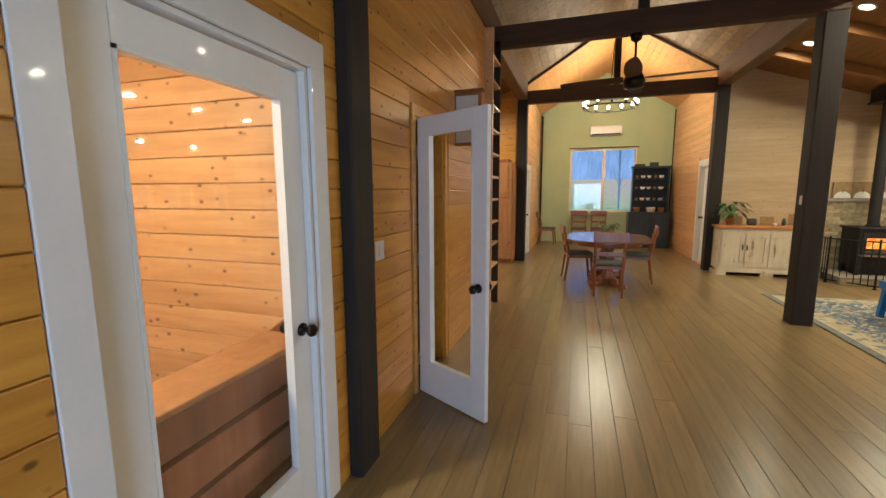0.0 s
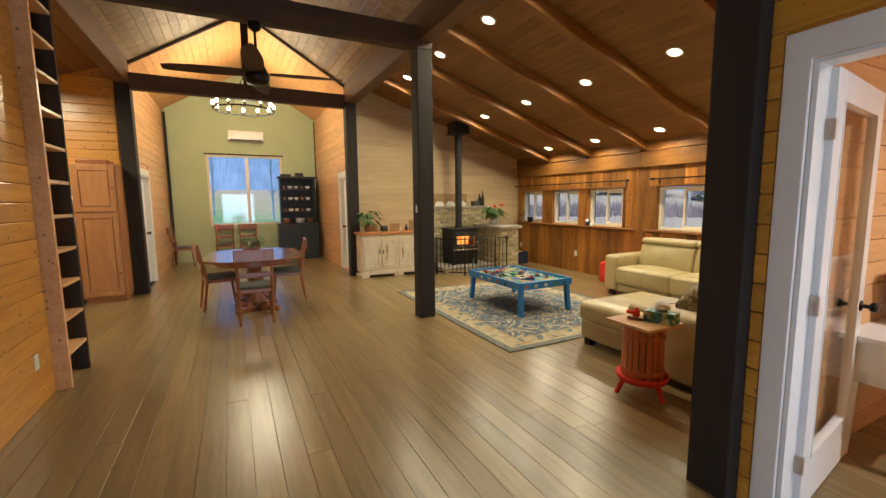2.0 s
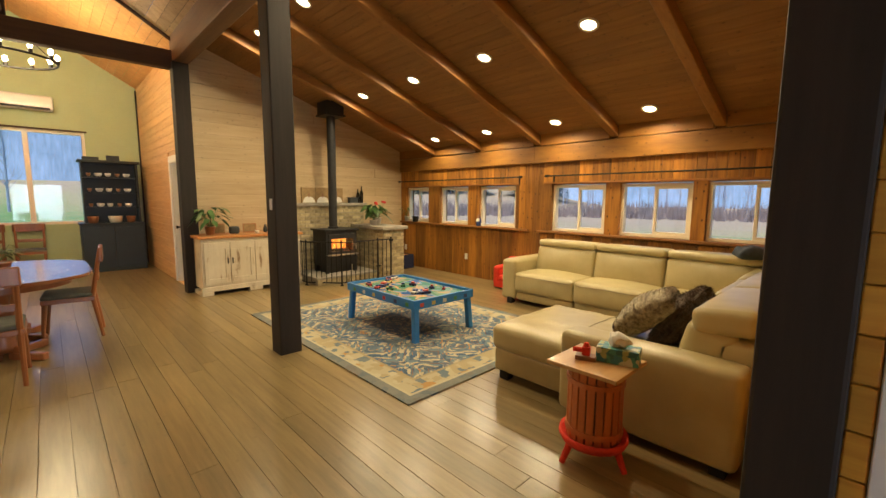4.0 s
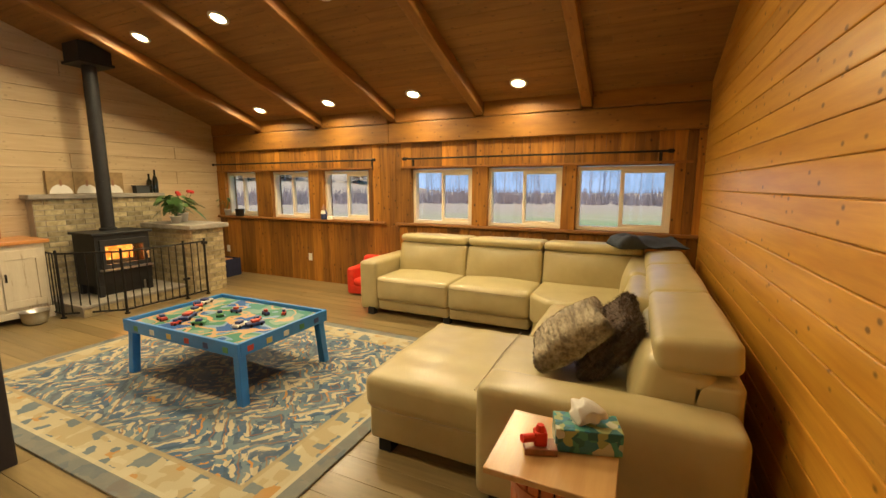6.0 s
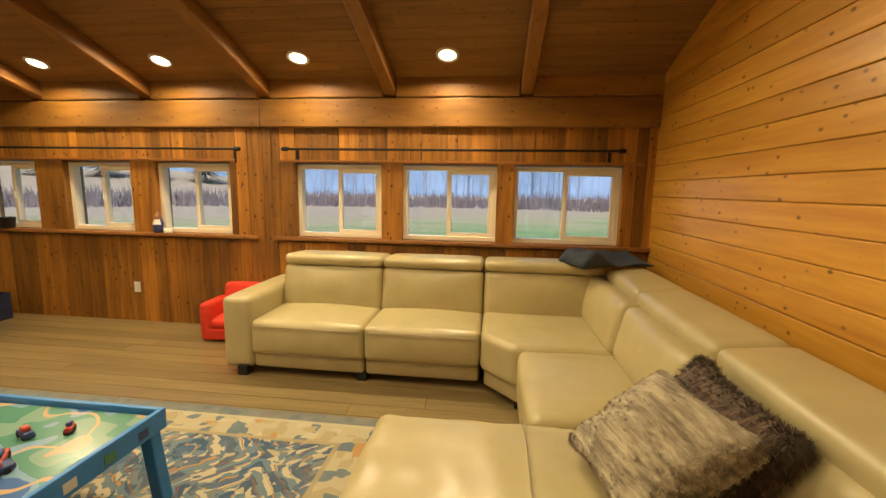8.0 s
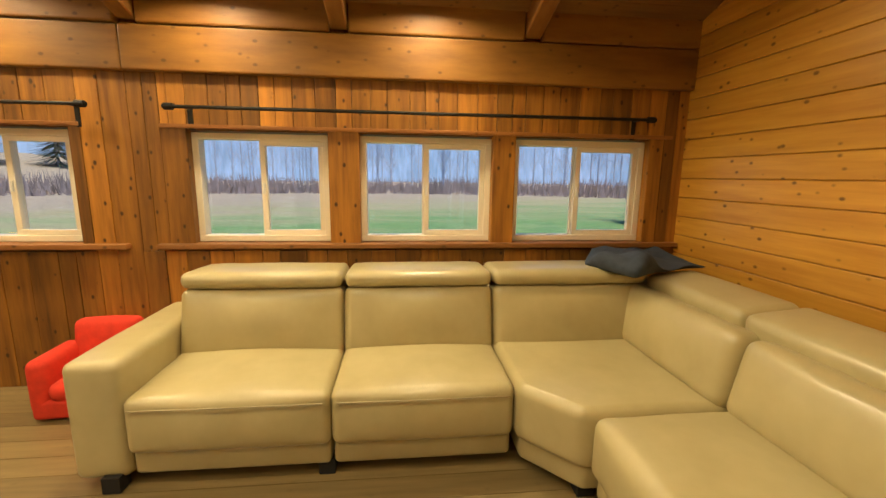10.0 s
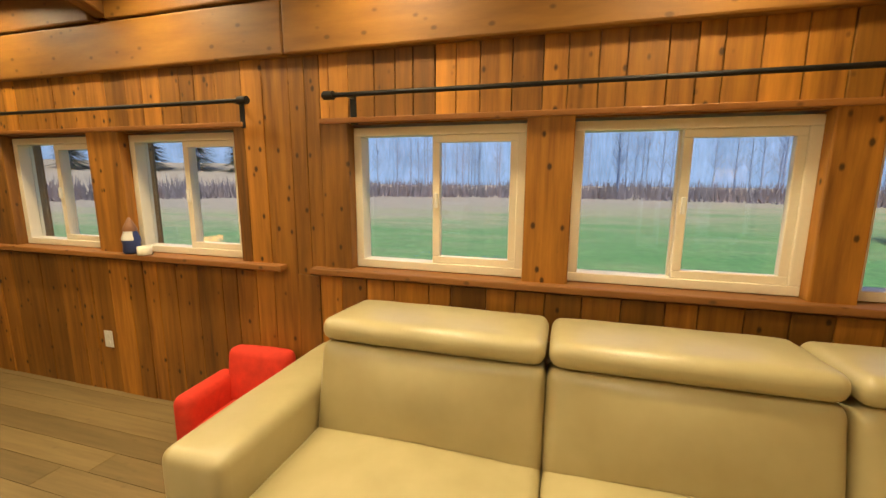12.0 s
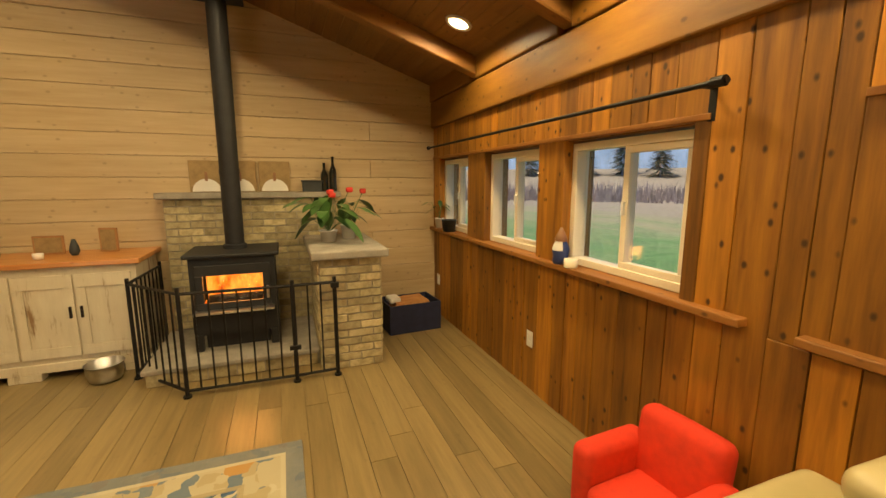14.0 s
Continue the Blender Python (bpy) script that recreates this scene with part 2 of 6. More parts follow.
def rug_mat():
    """Faded oriental pattern, mirrored about the middle, with a banded border."""
    m, t, p = material("faded blue and cream rug")
    tc = t.nodes.new("ShaderNodeTexCoord")
    sep = t.nodes.new("ShaderNodeSeparateXYZ")
    t.links.new(tc.outputs["Object"], sep.inputs[0])
    ax, ay = math_node(t, "ABSOLUTE", sep.outputs[0]), math_node(t, "ABSOLUTE", sep.outputs[1])
    mir = t.nodes.new("ShaderNodeCombineXYZ")
    t.links.new(ax, mir.inputs[0]), t.links.new(ay, mir.inputs[1])
    wob = node(t, "ShaderNodeTexNoise", Scale=7.0, Detail=3.0)
    t.links.new(tc.outputs["Object"], wob.inputs["Vector"])
    off = t.nodes.new("ShaderNodeVectorMath")
    off.operation = "MULTIPLY_ADD"
    t.links.new(wob.outputs["Color"], off.inputs[0])
    off.inputs[1].default_value = (0.09, 0.09, 0)
    t.links.new(mir.outputs[0], off.inputs[2])
    v = off.outputs[0]
    big = node(t, "ShaderNodeTexVoronoi", Scale=2.1, Randomness=0.8)
    big.distance = "MANHATTAN"
    small = node(t, "ShaderNodeTexVoronoi", Scale=14.0, Randomness=0.9)
    small.distance = "CHEBYCHEV"
    for n in (big, small):
        t.links.new(v, n.inputs["Vector"])
    ring = math_node(t, "FRACT", math_node(t, "MULTIPLY", big.outputs["Distance"], 2.6))
    s2 = t.nodes.new("ShaderNodeSeparateColor")
    t.links.new(small.outputs["Color"], s2.inputs[0])
    s3 = t.nodes.new("ShaderNodeSeparateColor")
    t.links.new(big.outputs["Color"], s3.inputs[0])
    pick = math_node(t, "FRACT", math_node(t, "ADD", math_node(t, "MULTIPLY", ring, 0.5), math_node(t, "MULTIPLY", s2.outputs[0], 0.45)))
    col = ramp(t, pick, [(0.0, (0.36, 0.31, 0.20)), (0.14, (0.035, 0.075, 0.13)), (0.34, (0.10, 0.16, 0.20)), (0.50, (0.42, 0.36, 0.24)),
                         (0.60, (0.05, 0.10, 0.17)), (0.80, (0.40, 0.19, 0.05)), (0.86, (0.09, 0.15, 0.19))], True)
    line = ramp(t, math_node(t, "ABSOLUTE", math_node(t, "SUBTRACT", ring, 0.5)), [(0.0, (1, 1, 1)), (0.035, (0, 0, 0))], True)
    col = mix(t, math_node(t, "MULTIPLY", line, 0.7), col, (0.20, 0.085, 0.03))
    # middle medallion
    rad = math_node(t, "SQRT", math_node(t, "ADD", math_node(t, "MULTIPLY", ax, ax), math_node(t, "MULTIPLY", ay, ay)))
    med = ramp(t, math_node(t, "ADD", rad, math_node(t, "MULTIPLY", wob.outputs["Fac"], 0.2)), [(0.0, (1, 1, 1)), (0.55, (0, 0, 0))], True)
    col = mix(t, math_node(t, "MULTIPLY", med, 0.6), col, (0.03, 0.045, 0.09))
    # distance in from the edge
    edge = math_node(t, "MINIMUM", math_node(t, "SUBTRACT", 1.24, ax), math_node(t, "SUBTRACT", 1.59, ay))
    inner = ramp(t, edge, [(0.0, (0, 0, 0)), (0.30, (1, 1, 1))], True)
    border = ramp(t, s2.outputs[1], [(0.0, (0.38, 0.33, 0.21)), (0.40, (0.33, 0.27, 0.15)), (0.60, (0.10, 0.14, 0.17)), (0.80, (0.36, 0.20, 0.06)), (0.88, (0.42, 0.37, 0.25))], True)
    col = mix(t, inner, border, col)
    for a, b, c in ((0.0, 0.09, (0.10, 0.12, 0.13)), (0.09, 0.115, (0.42, 0.37, 0.25)), (0.28, 0.31, (0.30, 0.24, 0.13))):
        band = math_node(t, "MULTIPLY", math_node(t, "GREATER_THAN", edge, a), math_node(t, "LESS_THAN", edge, b))
        col = mix(t, math_node(t, "MULTIPLY", band, 0.85), col, c)
    wear = noise_tex(t, tc.outputs["Object"], 5.0, 6, 0.7)
    col = mix(t, math_node(t, "MULTIPLY", ramp(t, wear, [(0.42, (0, 0, 0)), (0.80, (1, 1, 1))]), 0.35), col, (0.32, 0.28, 0.18))
    t.links.new(col, p.inputs["Base Color"])
    p.inputs["Roughness"].default_value = 0.95
    bump(t, p, noise_tex(t, tc.outputs["Object"], 160, 2), 0.5, 0.004)
    return m


def fire_mat():
    m, t, p = material("fire")
    sv, v, r = coords(t, (6, 6, 3.0))
    f = noise_tex(t, sv, 1.6, 4, 0.6)
    col = ramp(t, f, [(0.36, (0.35, 0.04, 0.003)), (0.48, (1.0, 0.20, 0.015)), (0.62, (1.0, 0.46, 0.07)), (0.72, (1.0, 0.80, 0.40))])
    t.links.new(col, p.inputs["Emission Color"])
    p.inputs["Emission Strength"].default_value = 1.7
    p.inputs["Base Color"].default_value = (0.02, 0.01, 0.01, 1)
    return m


def fur(name, dark, light, axis):
    m, t, p = material(name)
    s = [30.0] * 3
    s["xyz".index(axis)] = 5.0
    sv, v, r = coords(t, tuple(s))
    a = noise_tex(t, sv, 1.3, 4, 0.6)
    t.links.new(ramp(t, a, [(0.35, dark), (0.65, light)]), p.inputs["Base Color"])
    p.inputs["Roughness"].default_value = 0.95
    p.inputs["Sheen Weight"].default_value = 0.3
    bump(t, p, a, 0.9, 0.02)
    return m


def play_map():
    """Painted play board: green land, blue water, tan tracks."""
    m, t, p = material("painted play board")
    sv, v, r = coords(t)
    a = noise_tex(t, v, 2.6, 2)
    col = ramp(t, a, [(0.0, (0.04, 0.11, 0.30)), (0.42, (0.17, 0.29, 0.40)), (0.46, (0.07, 0.21, 0.15)), (0.54, (0.16, 0.28, 0.21)), (0.62, (0.38, 0.30, 0.19))], True)
    b = noise_tex(t, v, 4.2, 1)
    track = ramp(t, math_node(t, "ABSOLUTE", math_node(t, "SUBTRACT", b, 0.5)), [(0.0, (1, 1, 1)), (0.022, (0, 0, 0))], True)
    col = mix(t, track, col, (0.44, 0.30, 0.16))
    t.links.new(col, p.inputs["Base Color"])
    p.inputs["Roughness"].default_value = 0.25
    return m


def card(name, cols, scale):
    m, t, p = material(name)
    sv, v, r = coords(t)
    vo = node(t, "ShaderNodeTexVoronoi", Scale=scale)
    t.links.new(v, vo.inputs["Vector"])
    s = t.nodes.new("ShaderNodeSeparateColor")
    t.links.new(vo.outputs["Color"], s.inputs[0])
    t.links.new(ramp(t, s.outputs[0], [(i / len(cols), c) for i, c in enumerate(cols)], True), p.inputs["Base Color"])
    p.inputs["Roughness"].default_value = 0.5
    return m


def field_mat():
    m, t, p = material("meadow")
    sv, v, r = coords(t, (1, 0.35, 1))
    a, b = noise_tex(t, sv, 0.5, 5, 0.6), noise_tex(t, v, 6, 4, 0.7)
    sep = t.nodes.new("ShaderNodeSeparateXYZ")
    t.links.new(v, sep.inputs[0])
    far = math_node(t, "ADD", math_node(t, "MULTIPLY", sep.outputs[0], 0.016), math_node(t, "MULTIPLY", sep.outputs[1], 0.007))
    d = math_node(t, "ADD", far, math_node(t, "MULTIPLY", a, 0.55))
    col = ramp(t, d, [(0.40, (0.10, 0.26, 0.05)), (0.64, (0.17, 0.29, 0.08)), (0.84, (0.37, 0.33, 0.15)), (1.0, (0.40, 0.31, 0.19))])
    dark = ramp(t, b, [(0.35, (0.7, 0.7, 0.7)), (0.65, (1.15, 1.15, 1.15))])
    t.links.new(mix(t, 1.0, col, dark, "MULTIPLY"), p.inputs["Base Color"])
    p.inputs["Roughness"].default_value = 0.95
    return m


def self_lit_woods_mat():
    m, t, p = material("distant bare woods, self-lit")
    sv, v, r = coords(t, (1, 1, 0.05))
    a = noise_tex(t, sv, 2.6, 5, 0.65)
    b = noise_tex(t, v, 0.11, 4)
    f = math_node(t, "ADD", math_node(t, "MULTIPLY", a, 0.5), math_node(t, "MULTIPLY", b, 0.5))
    # Haze blue is in the colour; the sheet also glows like daylit woods.
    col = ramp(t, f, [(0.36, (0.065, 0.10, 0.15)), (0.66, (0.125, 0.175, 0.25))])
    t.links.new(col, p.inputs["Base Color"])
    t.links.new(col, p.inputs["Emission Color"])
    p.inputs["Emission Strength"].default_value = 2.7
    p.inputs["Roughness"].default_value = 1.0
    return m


buffet_white, pane_glass, brick_face, fire = buffet_paint(), glass(), brick_mat(), fire_mat()
rug_weave, board_map = rug_mat(), play_map()
fur_grey = fur("grey sheared fur", (0.15, 0.115, 0.070), (0.46, 0.39, 0.26), "z")
fur_brown = fur("brown long fur", (0.045, 0.027, 0.016), (0.14, 0.09, 0.055), "z")
tissue_card = card("leaf printed card", [(0.02, 0.12, 0.13), (0.06, 0.25, 0.20), (0.30, 0.34, 0.14), (0.03, 0.17, 0.24), (0.50, 0.50, 0.36)], 38)
field, woods = field_mat(), self_lit_woods_mat()

# ---- building helpers ----
def box(bm, x0, x1, y0, y1, z0, z1, bevel=0.0):
    g = bmesh.ops.create_cube(bm, size=1.0, matrix=Matrix.Translation(((x0 + x1) / 2, (y0 + y1) / 2, (z0 + z1) / 2)) @ Matrix.Diagonal((x1 - x0, y1 - y0, z1 - z0, 1)))
    if bevel:
        es = {e for v in g["verts"] for e in v.link_edges}
        bmesh.ops.bevel(bm, geom=list(es), offset=bevel, segments=2, affect="EDGES", profile=0.5)
    return bm


def boxes(*rows, bevel=0.0):
    bm = bmesh.new()
    for r in rows:
        box(bm, *r, bevel=bevel)
    return bm


def tube(bm, a, b, r0, r1=None, n=12, caps=True):
    a, b = Vector(a), Vector(b)
    m = Matrix.Translation((a + b) / 2) @ (b - a).to_track_quat("Z", "Y").to_matrix().to_4x4()
    bmesh.ops.create_cone(bm, cap_ends=caps, segments=n, radius1=r0, radius2=r0 if r1 is None else r1, depth=(b - a).length, matrix=m)
    return bm


def tubes(*rows, n=12):
    bm = bmesh.new()
    for r in rows:
        tube(bm, *r, n=n)
    return bm


def lathe(profile, n=24):
    """A turned solid from (radius, height) pairs."""
    bm = bmesh.new()
    rings = [[bm.verts.new((r * math.cos(2 * math.pi * i / n), r * math.sin(2 * math.pi * i / n), z)) for i in range(n)] for r, z in profile]
    for a, b in zip(rings, rings[1:]):
        for i in range(n):
            bm.faces.new((a[i], a[(i + 1) % n], b[(i + 1) % n], b[i]))
    bm.faces.new(rings[0][::-1])
    bm.faces.new(rings[-1])
    return bm


def pillow(bm, lo, hi, r, puff=(0, 0, 0), n=5, m=None, wrinkle=0.0):
    """An upholstered block: rounded edges, with faces that swell by puff."""
    lo, hi = Vector(lo), Vector(hi)
    c, h = (lo + hi) / 2, (hi - lo) / 2
    r = min(r, *h)
    made = {}
    rows = []
    for k in range(3):
        inner = h[k] - r
        side = [inner + r * f for f in (0.35, 0.7, 1.0)]
        rows.append([-v for v in reversed(side)] + [inner * (2 * i / n - 1) for i in range(n + 1)] + side)

    def vert(p):
        key = tuple(round(v, 5) for v in p)
        if key not in made:
            q = Vector(p)
            base = Vector([max(-(h[i] - r), min(h[i] - r, q[i])) for i in range(3)])
            d = q - base
            if d.length > 1e-7:
                q = base + d.normalized() * r
            u = [1 - (q[i] / h[i]) ** 2 for i in range(3)]
            for i in range(3):
                j, k = (i + 1) % 3, (i + 2) % 3
                q[i] += puff[i] * u[j] * u[k] * (1 if p[i] > 0 else -1) * (abs(q[i]) / h[i])
            if wrinkle:
                q += Vector((0, 0, 1)) * wrinkle * noise.noise((q + c) * 9)
            q += c
            made[key] = bm.verts.new(m @ q if m else q)
        return made[key]

    for k in range(3):
        i, j = (k + 1) % 3, (k + 2) % 3
        for s in (-1, 1):
            for a in range(len(rows[i]) - 1):
                for b in range(len(rows[j]) - 1):
                    quad = []
                    for da, db in ((0, 0), (1, 0), (1, 1), (0, 1)):
                        p = [0, 0, 0]
                        p[k], p[i], p[j] = s * h[k], rows[i][a + da], rows[j][b + db]
                        quad.append(vert(p))
                    if len(set(quad)) == 4:
                        bm.faces.new(quad if s > 0 else quad[::-1])
    return bm


def mesh_of(name, bm, mat, smooth=False):
    bmesh.ops.recalc_face_normals(bm, faces=bm.faces)
    d = bpy.data.meshes.new(name)
    bm.to_mesh(d)
    bm.free()
    d.materials.append(mat)
    if smooth:
        for f in d.polygons:
            f.use_smooth = True
    return d


def part(name, bm, mat, parent, label="", smooth=False, loc=None):
    ob = new(name, mesh_of(name, bm, mat, smooth))
    ob.parent = parent
    if loc:
        ob.location = loc
    return tagged(ob, label)


def thing(name, loc, label, category, rz=0.0, group="", kind=""):
    ob = new(name)
    ob.empty_display_size = 0.1
    ob.matrix_basis = pose(*loc, 0, 0, rz)
    return tagged(ob, label, category, group, kind)


def structure(name, bm, mat, label="", category="", smooth=False):
    return tagged(new(name, mesh_of(name, bm, mat, smooth)), label, category, kind="structure")


def solid(name, bm, mat, loc, label, category, rz=0.0, smooth=False, group=""):
    ob = new(name, mesh_of(name, bm, mat, smooth))
    ob.matrix_basis = pose(*loc, 0, 0, rz)
    return tagged(ob, label, category, group)


def panel_with_holes(axis, at, thick, u0, u1, z0, z1, holes):
    """A wall slab across `axis` with rectangular holes (u0, u1, z0, z1)."""
    bm = bmesh.new()
    us = sorted({u0, u1, *[h[0] for h in holes], *[h[1] for h in holes]})
    for a, b in zip(us, us[1:]):
        cuts = sorted((h[2], h[3]) for h in holes if h[0] < (a + b) / 2 < h[1])
        z = z0
        for c, d in cuts + [(z1, z1)]:
            if c > z + 1e-6:
                if axis == "x":
                    box(bm, at, at + thick, a, b, z, c)
                else:
                    box(bm, a, b, at, at + thick, z, c)
            z = d
    return bm


# ---- structure: walls, floor, ceilings ----
RIDGE_X, RIDGE_Z, EAVE_Z = 1.05, 4.88, 3.72
WX = 7.10           # face of the window wall
WIN = [(8.83, 9.57), (7.70, 8.49), (6.59, 7.43), (5.015, 5.895), (3.90, 4.81), (2.765, 3.74)]
WZ0, WZ1 = 0.985, 1.705

wall_east = structure("wall_east", panel_with_holes("x", WX + 0.02, 0.20, 2.3, 9.95, -0.6, 2.9, [(a - 0.01, b + 0.01, WZ0 - 0.01, WZ1 + 0.01) for a, b in WIN]), cedar, "cedar boarded wall with six low windows", "wall")
wall_north = structure("wall_north", boxes((2.98, 7.3, 9.77, 9.95, -0.1, 4.2)), washed, "whitewashed plank wall behind the stove", "wall")
wall_south = structure("wall_south", boxes((2.90, 7.3, 2.30, 2.48, -0.1, 4.2)), pine_wall_x, "honey pine plank wall beside the sofa", "wall")
DOOR_R = (1.22, 2.12, 0.0, 2.10)
wall_hall_right = structure("wall_hall_right", panel_with_holes("x", 2.88, 0.12, -2.0, 2.30, -0.1, 4.2, [DOOR_R]), pine_wall_y, "honey pine plank wall with an open doorway", "wall")
DOOR_1, DOOR_2 = (1.12, 2.05, 0.0, 2.06), (3.27, 4.13, 0.0, 2.06)
wall_hall_left = structure("wall_hall_left", panel_with_holes("x", -0.88, 0.14, -2.0, 5.55, -0.1, 4.2, [DOOR_1, DOOR_2]), pine_wall_y, "honey pine plank wall with two glazed doors", "wall")
wall_back = structure("wall_back", panel_with_holes("y", -2.15, 0.15, -0.9, 3.0, -0.1, 5.0, [(0.1, 1.9, 0.0, 2.1)]), pine_wall_x, "pine wall closing the hall", "wall")
GW = (0.13, 1.95, 0.92, 2.76)
wall_green = structure("wall_green", panel_with_holes("y", 13.64, 0.18, -0.95, 3.05, -0.1, 5.2, [GW]), green_paint, "sage green painted gable wall with a wide window", "wall")
DL, DR = (10.06, 10.95, 0.0, 2.03), (10.05, 10.75, 0.0, 2.05)
wall_dining_left = structure("wall_dining_left", panel_with_holes("x", -0.92, 0.16, 9.86, 13.64, -0.1, 4.0, [DL]), pine_pale, "pale pine side wall of the dining end", "wall")
wall_dining_right = structure("wall_dining_right", panel_with_holes("x", 2.88, 0.16, 9.95, 13.64, -0.1, 4.0, [DR]), pine_pale, "pale pine side wall of the dining end", "wall")
wall_kitchen_back = structure("wall_kitchen_back", boxes((-4.2, -0.90, 9.72, 9.86, -0.1, 4.2)), pine_wall_x, "yellow pine wall of the kitchen", "wall")
wall_kitchen_side = structure("wall_kitchen_side", boxes((-4.34, -4.2, 5.4, 9.86, -0.1, 4.2)), pine_wall_y, "pine outer wall of the kitchen", "wall")
wall_kitchen_near = structure("wall_kitchen_near", boxes((-4.2, -0.88, 5.40, 5.55, -0.1, 4.2)), pine_wall_x, "pine wall between kitchen and side room", "wall")
# side room behind the left doors
wall_side_room = structure("wall_side_room", boxes((-2.65, -2.5, -2.0, 5.40, -0.1, 2.7)), pine_pale, "pale pine planks inside the side room", "wall")
wall_side_end = structure("wall_side_end", boxes((-2.5, -0.9, -2.15, -2.0, -0.1, 2.7)), pine_pale, "end wall of the side room", "wall")
ceiling_side = structure("ceiling_side", boxes((-2.65, -0.88, -2.1, 5.45, 2.6, 2.7)), pine_pale, "low pine ceiling of the side room", "ceiling")
# stair end wall with a sloping skirt board, and the flight below it
wall_stair = structure("wall_stair", boxes((-2.5, -0.88, 2.22, 2.34, -0.1, 2.6)), pine_pale, "pale pine plank wall beside the stair", "wall")
b = bmesh.new()
vs = [b.verts.new((x, y, 0.883 + 0.785 * (x + 1.028) + dz)) for y in (2.178, 2.197) for x, dz in ((-2.12, 0.0), (-0.89, 0.0), (-0.89, -0.13), (-2.12, -0.13))]
for f in ((0, 1, 2, 3), (7, 6, 5, 4), (0, 4, 5, 1), (1, 5, 6, 2), (2, 6, 7, 3), (3, 7, 4, 0)):
    b.faces.new([vs[i] for i in f])
structure("stair_skirt", b, cherry, "brown sloping skirt board along the stair", "trim")
stair = thing("stair_flight", (0, 0, 0), "brown wooden stair flight climbing along the pine wall", "stairs", kind="structure")
for i in range(5):
    x0, z1 = -2.06 + 0.236 * i, 0.0 + 0.185 * (i + 0.35)
    part("riser", boxes((x0, -0.90, 1.30, 2.176, z1 - 0.185 if i else 0.0, z1 - 0.028)), cherry, stair)
    part("tread", boxes((x0 - 0.025, x0 + 0.236, 1.28, 2.176, z1 - 0.028, z1), bevel=0.006), oak, stair)
# room behind the right door
wall_office_a = structure("wall_office_a", boxes((5.6, 5.75, -2.0, 2.30, -0.1, 2.8)), pine_pale, "pale pine wall of the small room", "wall")
wall_office_b = structure("wall_office_b", boxes((3.0, 5.7, -2.15, -2.0, -0.1, 2.8)), pine_pale, "pale pine end wall of the small room", "wall")
ceiling_office = structure("ceiling_office", boxes((3.0, 5.75, -2.1, 2.30, 2.6, 2.7)), pine_pale, "pine ceiling of the small room", "ceiling")
# closets beyond the dining doors
wall_bath = structure("wall_bath", boxes((-2.4, -2.3, 9.86, 11.6, -0.1, 2.6), (-2.3, -0.92, 11.5, 11.6, -0.1, 2.6), (-2.4, -0.92, 9.86, 11.6, 2.5, 2.6)), white_paint, "white room beyond the dining end", "wall")
wall_bed = structure("wall_bed", boxes((4.4, 4.5, 9.95, 11.6, -0.1, 2.6), (3.04, 4.5, 11.5, 11.6, -0.1, 2.6), (3.04, 4.5, 9.95, 11.6, 2.5, 2.6)), white_paint, "white room beyond the dining end", "wall")

floor = structure("floor", boxes((-4.3, 7.2, -2.1, 13.7, -0.12, -0.014)), floor_rest, "subfloor under grey brown planks", "floor")


def sloped(bm, xa, za, xb, zb, y0, y1, thick=0.02, wide=0.14, along="y", gap=0.004):
    """Boards on a sloping ceiling; along: the way that the boards run."""
    run = math.hypot(xb - xa, zb - za)
    dx, dz = (xb - xa) / run, (zb - za) / run
    nx, nz = -dz, dx
    if nz < 0:
        nx, nz = -nx, -nz

    def board(s0, s1, ya, yb):
        vs = []
        for t in (0, thick):
            for s, y in ((s0, ya), (s1, ya), (s1, yb), (s0, yb)):
                vs.append(bm.verts.new((xa + dx * s + nx * t, y, za + dz * s + nz * t)))
        for f in ((0, 1, 2, 3), (7, 6, 5, 4), (0, 4, 5, 1), (1, 5, 6, 2), (2, 6, 7, 3), (3, 7, 4, 0)):
            bm.faces.new([vs[i] for i in f])

    if along == "y":
        s = 0.0
        while s < run:
            e = min(run, s + wide)
            y = y0 - random.random() * 2
            while y < y1:
                ye = y + 2.4 + random.random() * 1.6
                if ye > y0:
                    board(s + gap, e, max(y, y0), min(ye, y1) - 0.002)
                y = ye
            s = e
    else:
        y = y0
        while y < y1:
            e = min(y1, y + wide)
            c = run * (0.3 + 0.4 * random.random())
            board(0, c - 0.002, y + gap, e)
            board(c, run, y + gap, e)
            y = e
    return bm


ceiling_living = structure("ceiling_living", sloped(bmesh.new(), 2.86, shed_z(2.86), 7.3, shed_z(7.3), 2.3, 9.95, along="y", wide=0.13), ceiling_wood, "brown boarded sloping ceiling with exposed rafters", "ceiling")
bm = sloped(bmesh.new(), -0.86, EAVE_Z, RIDGE_X, RIDGE_Z, -2.1, 9.72, along="y")
sloped(bm, RIDGE_X, RIDGE_Z, 2.96, EAVE_Z, -2.1, 9.72, along="y")
ceiling_hall = structure("ceiling_hall", bm, ceiling_pale, "limed knotty boards of the vaulted hall ceiling", "ceiling")
bm = sloped(bmesh.new(), -0.92, EAVE_Z - 0.02, RIDGE_X, RIDGE_Z - 0.02, 9.73, 13.66, along="y")
sloped(bm, RIDGE_X, RIDGE_Z - 0.02, 3.02, EAVE_Z - 0.02, 9.73, 13.66, along="y")
ceiling_dining = structure("ceiling_dining", bm, ceiling_warm, "orange boarded vault over the dining end", "ceiling")
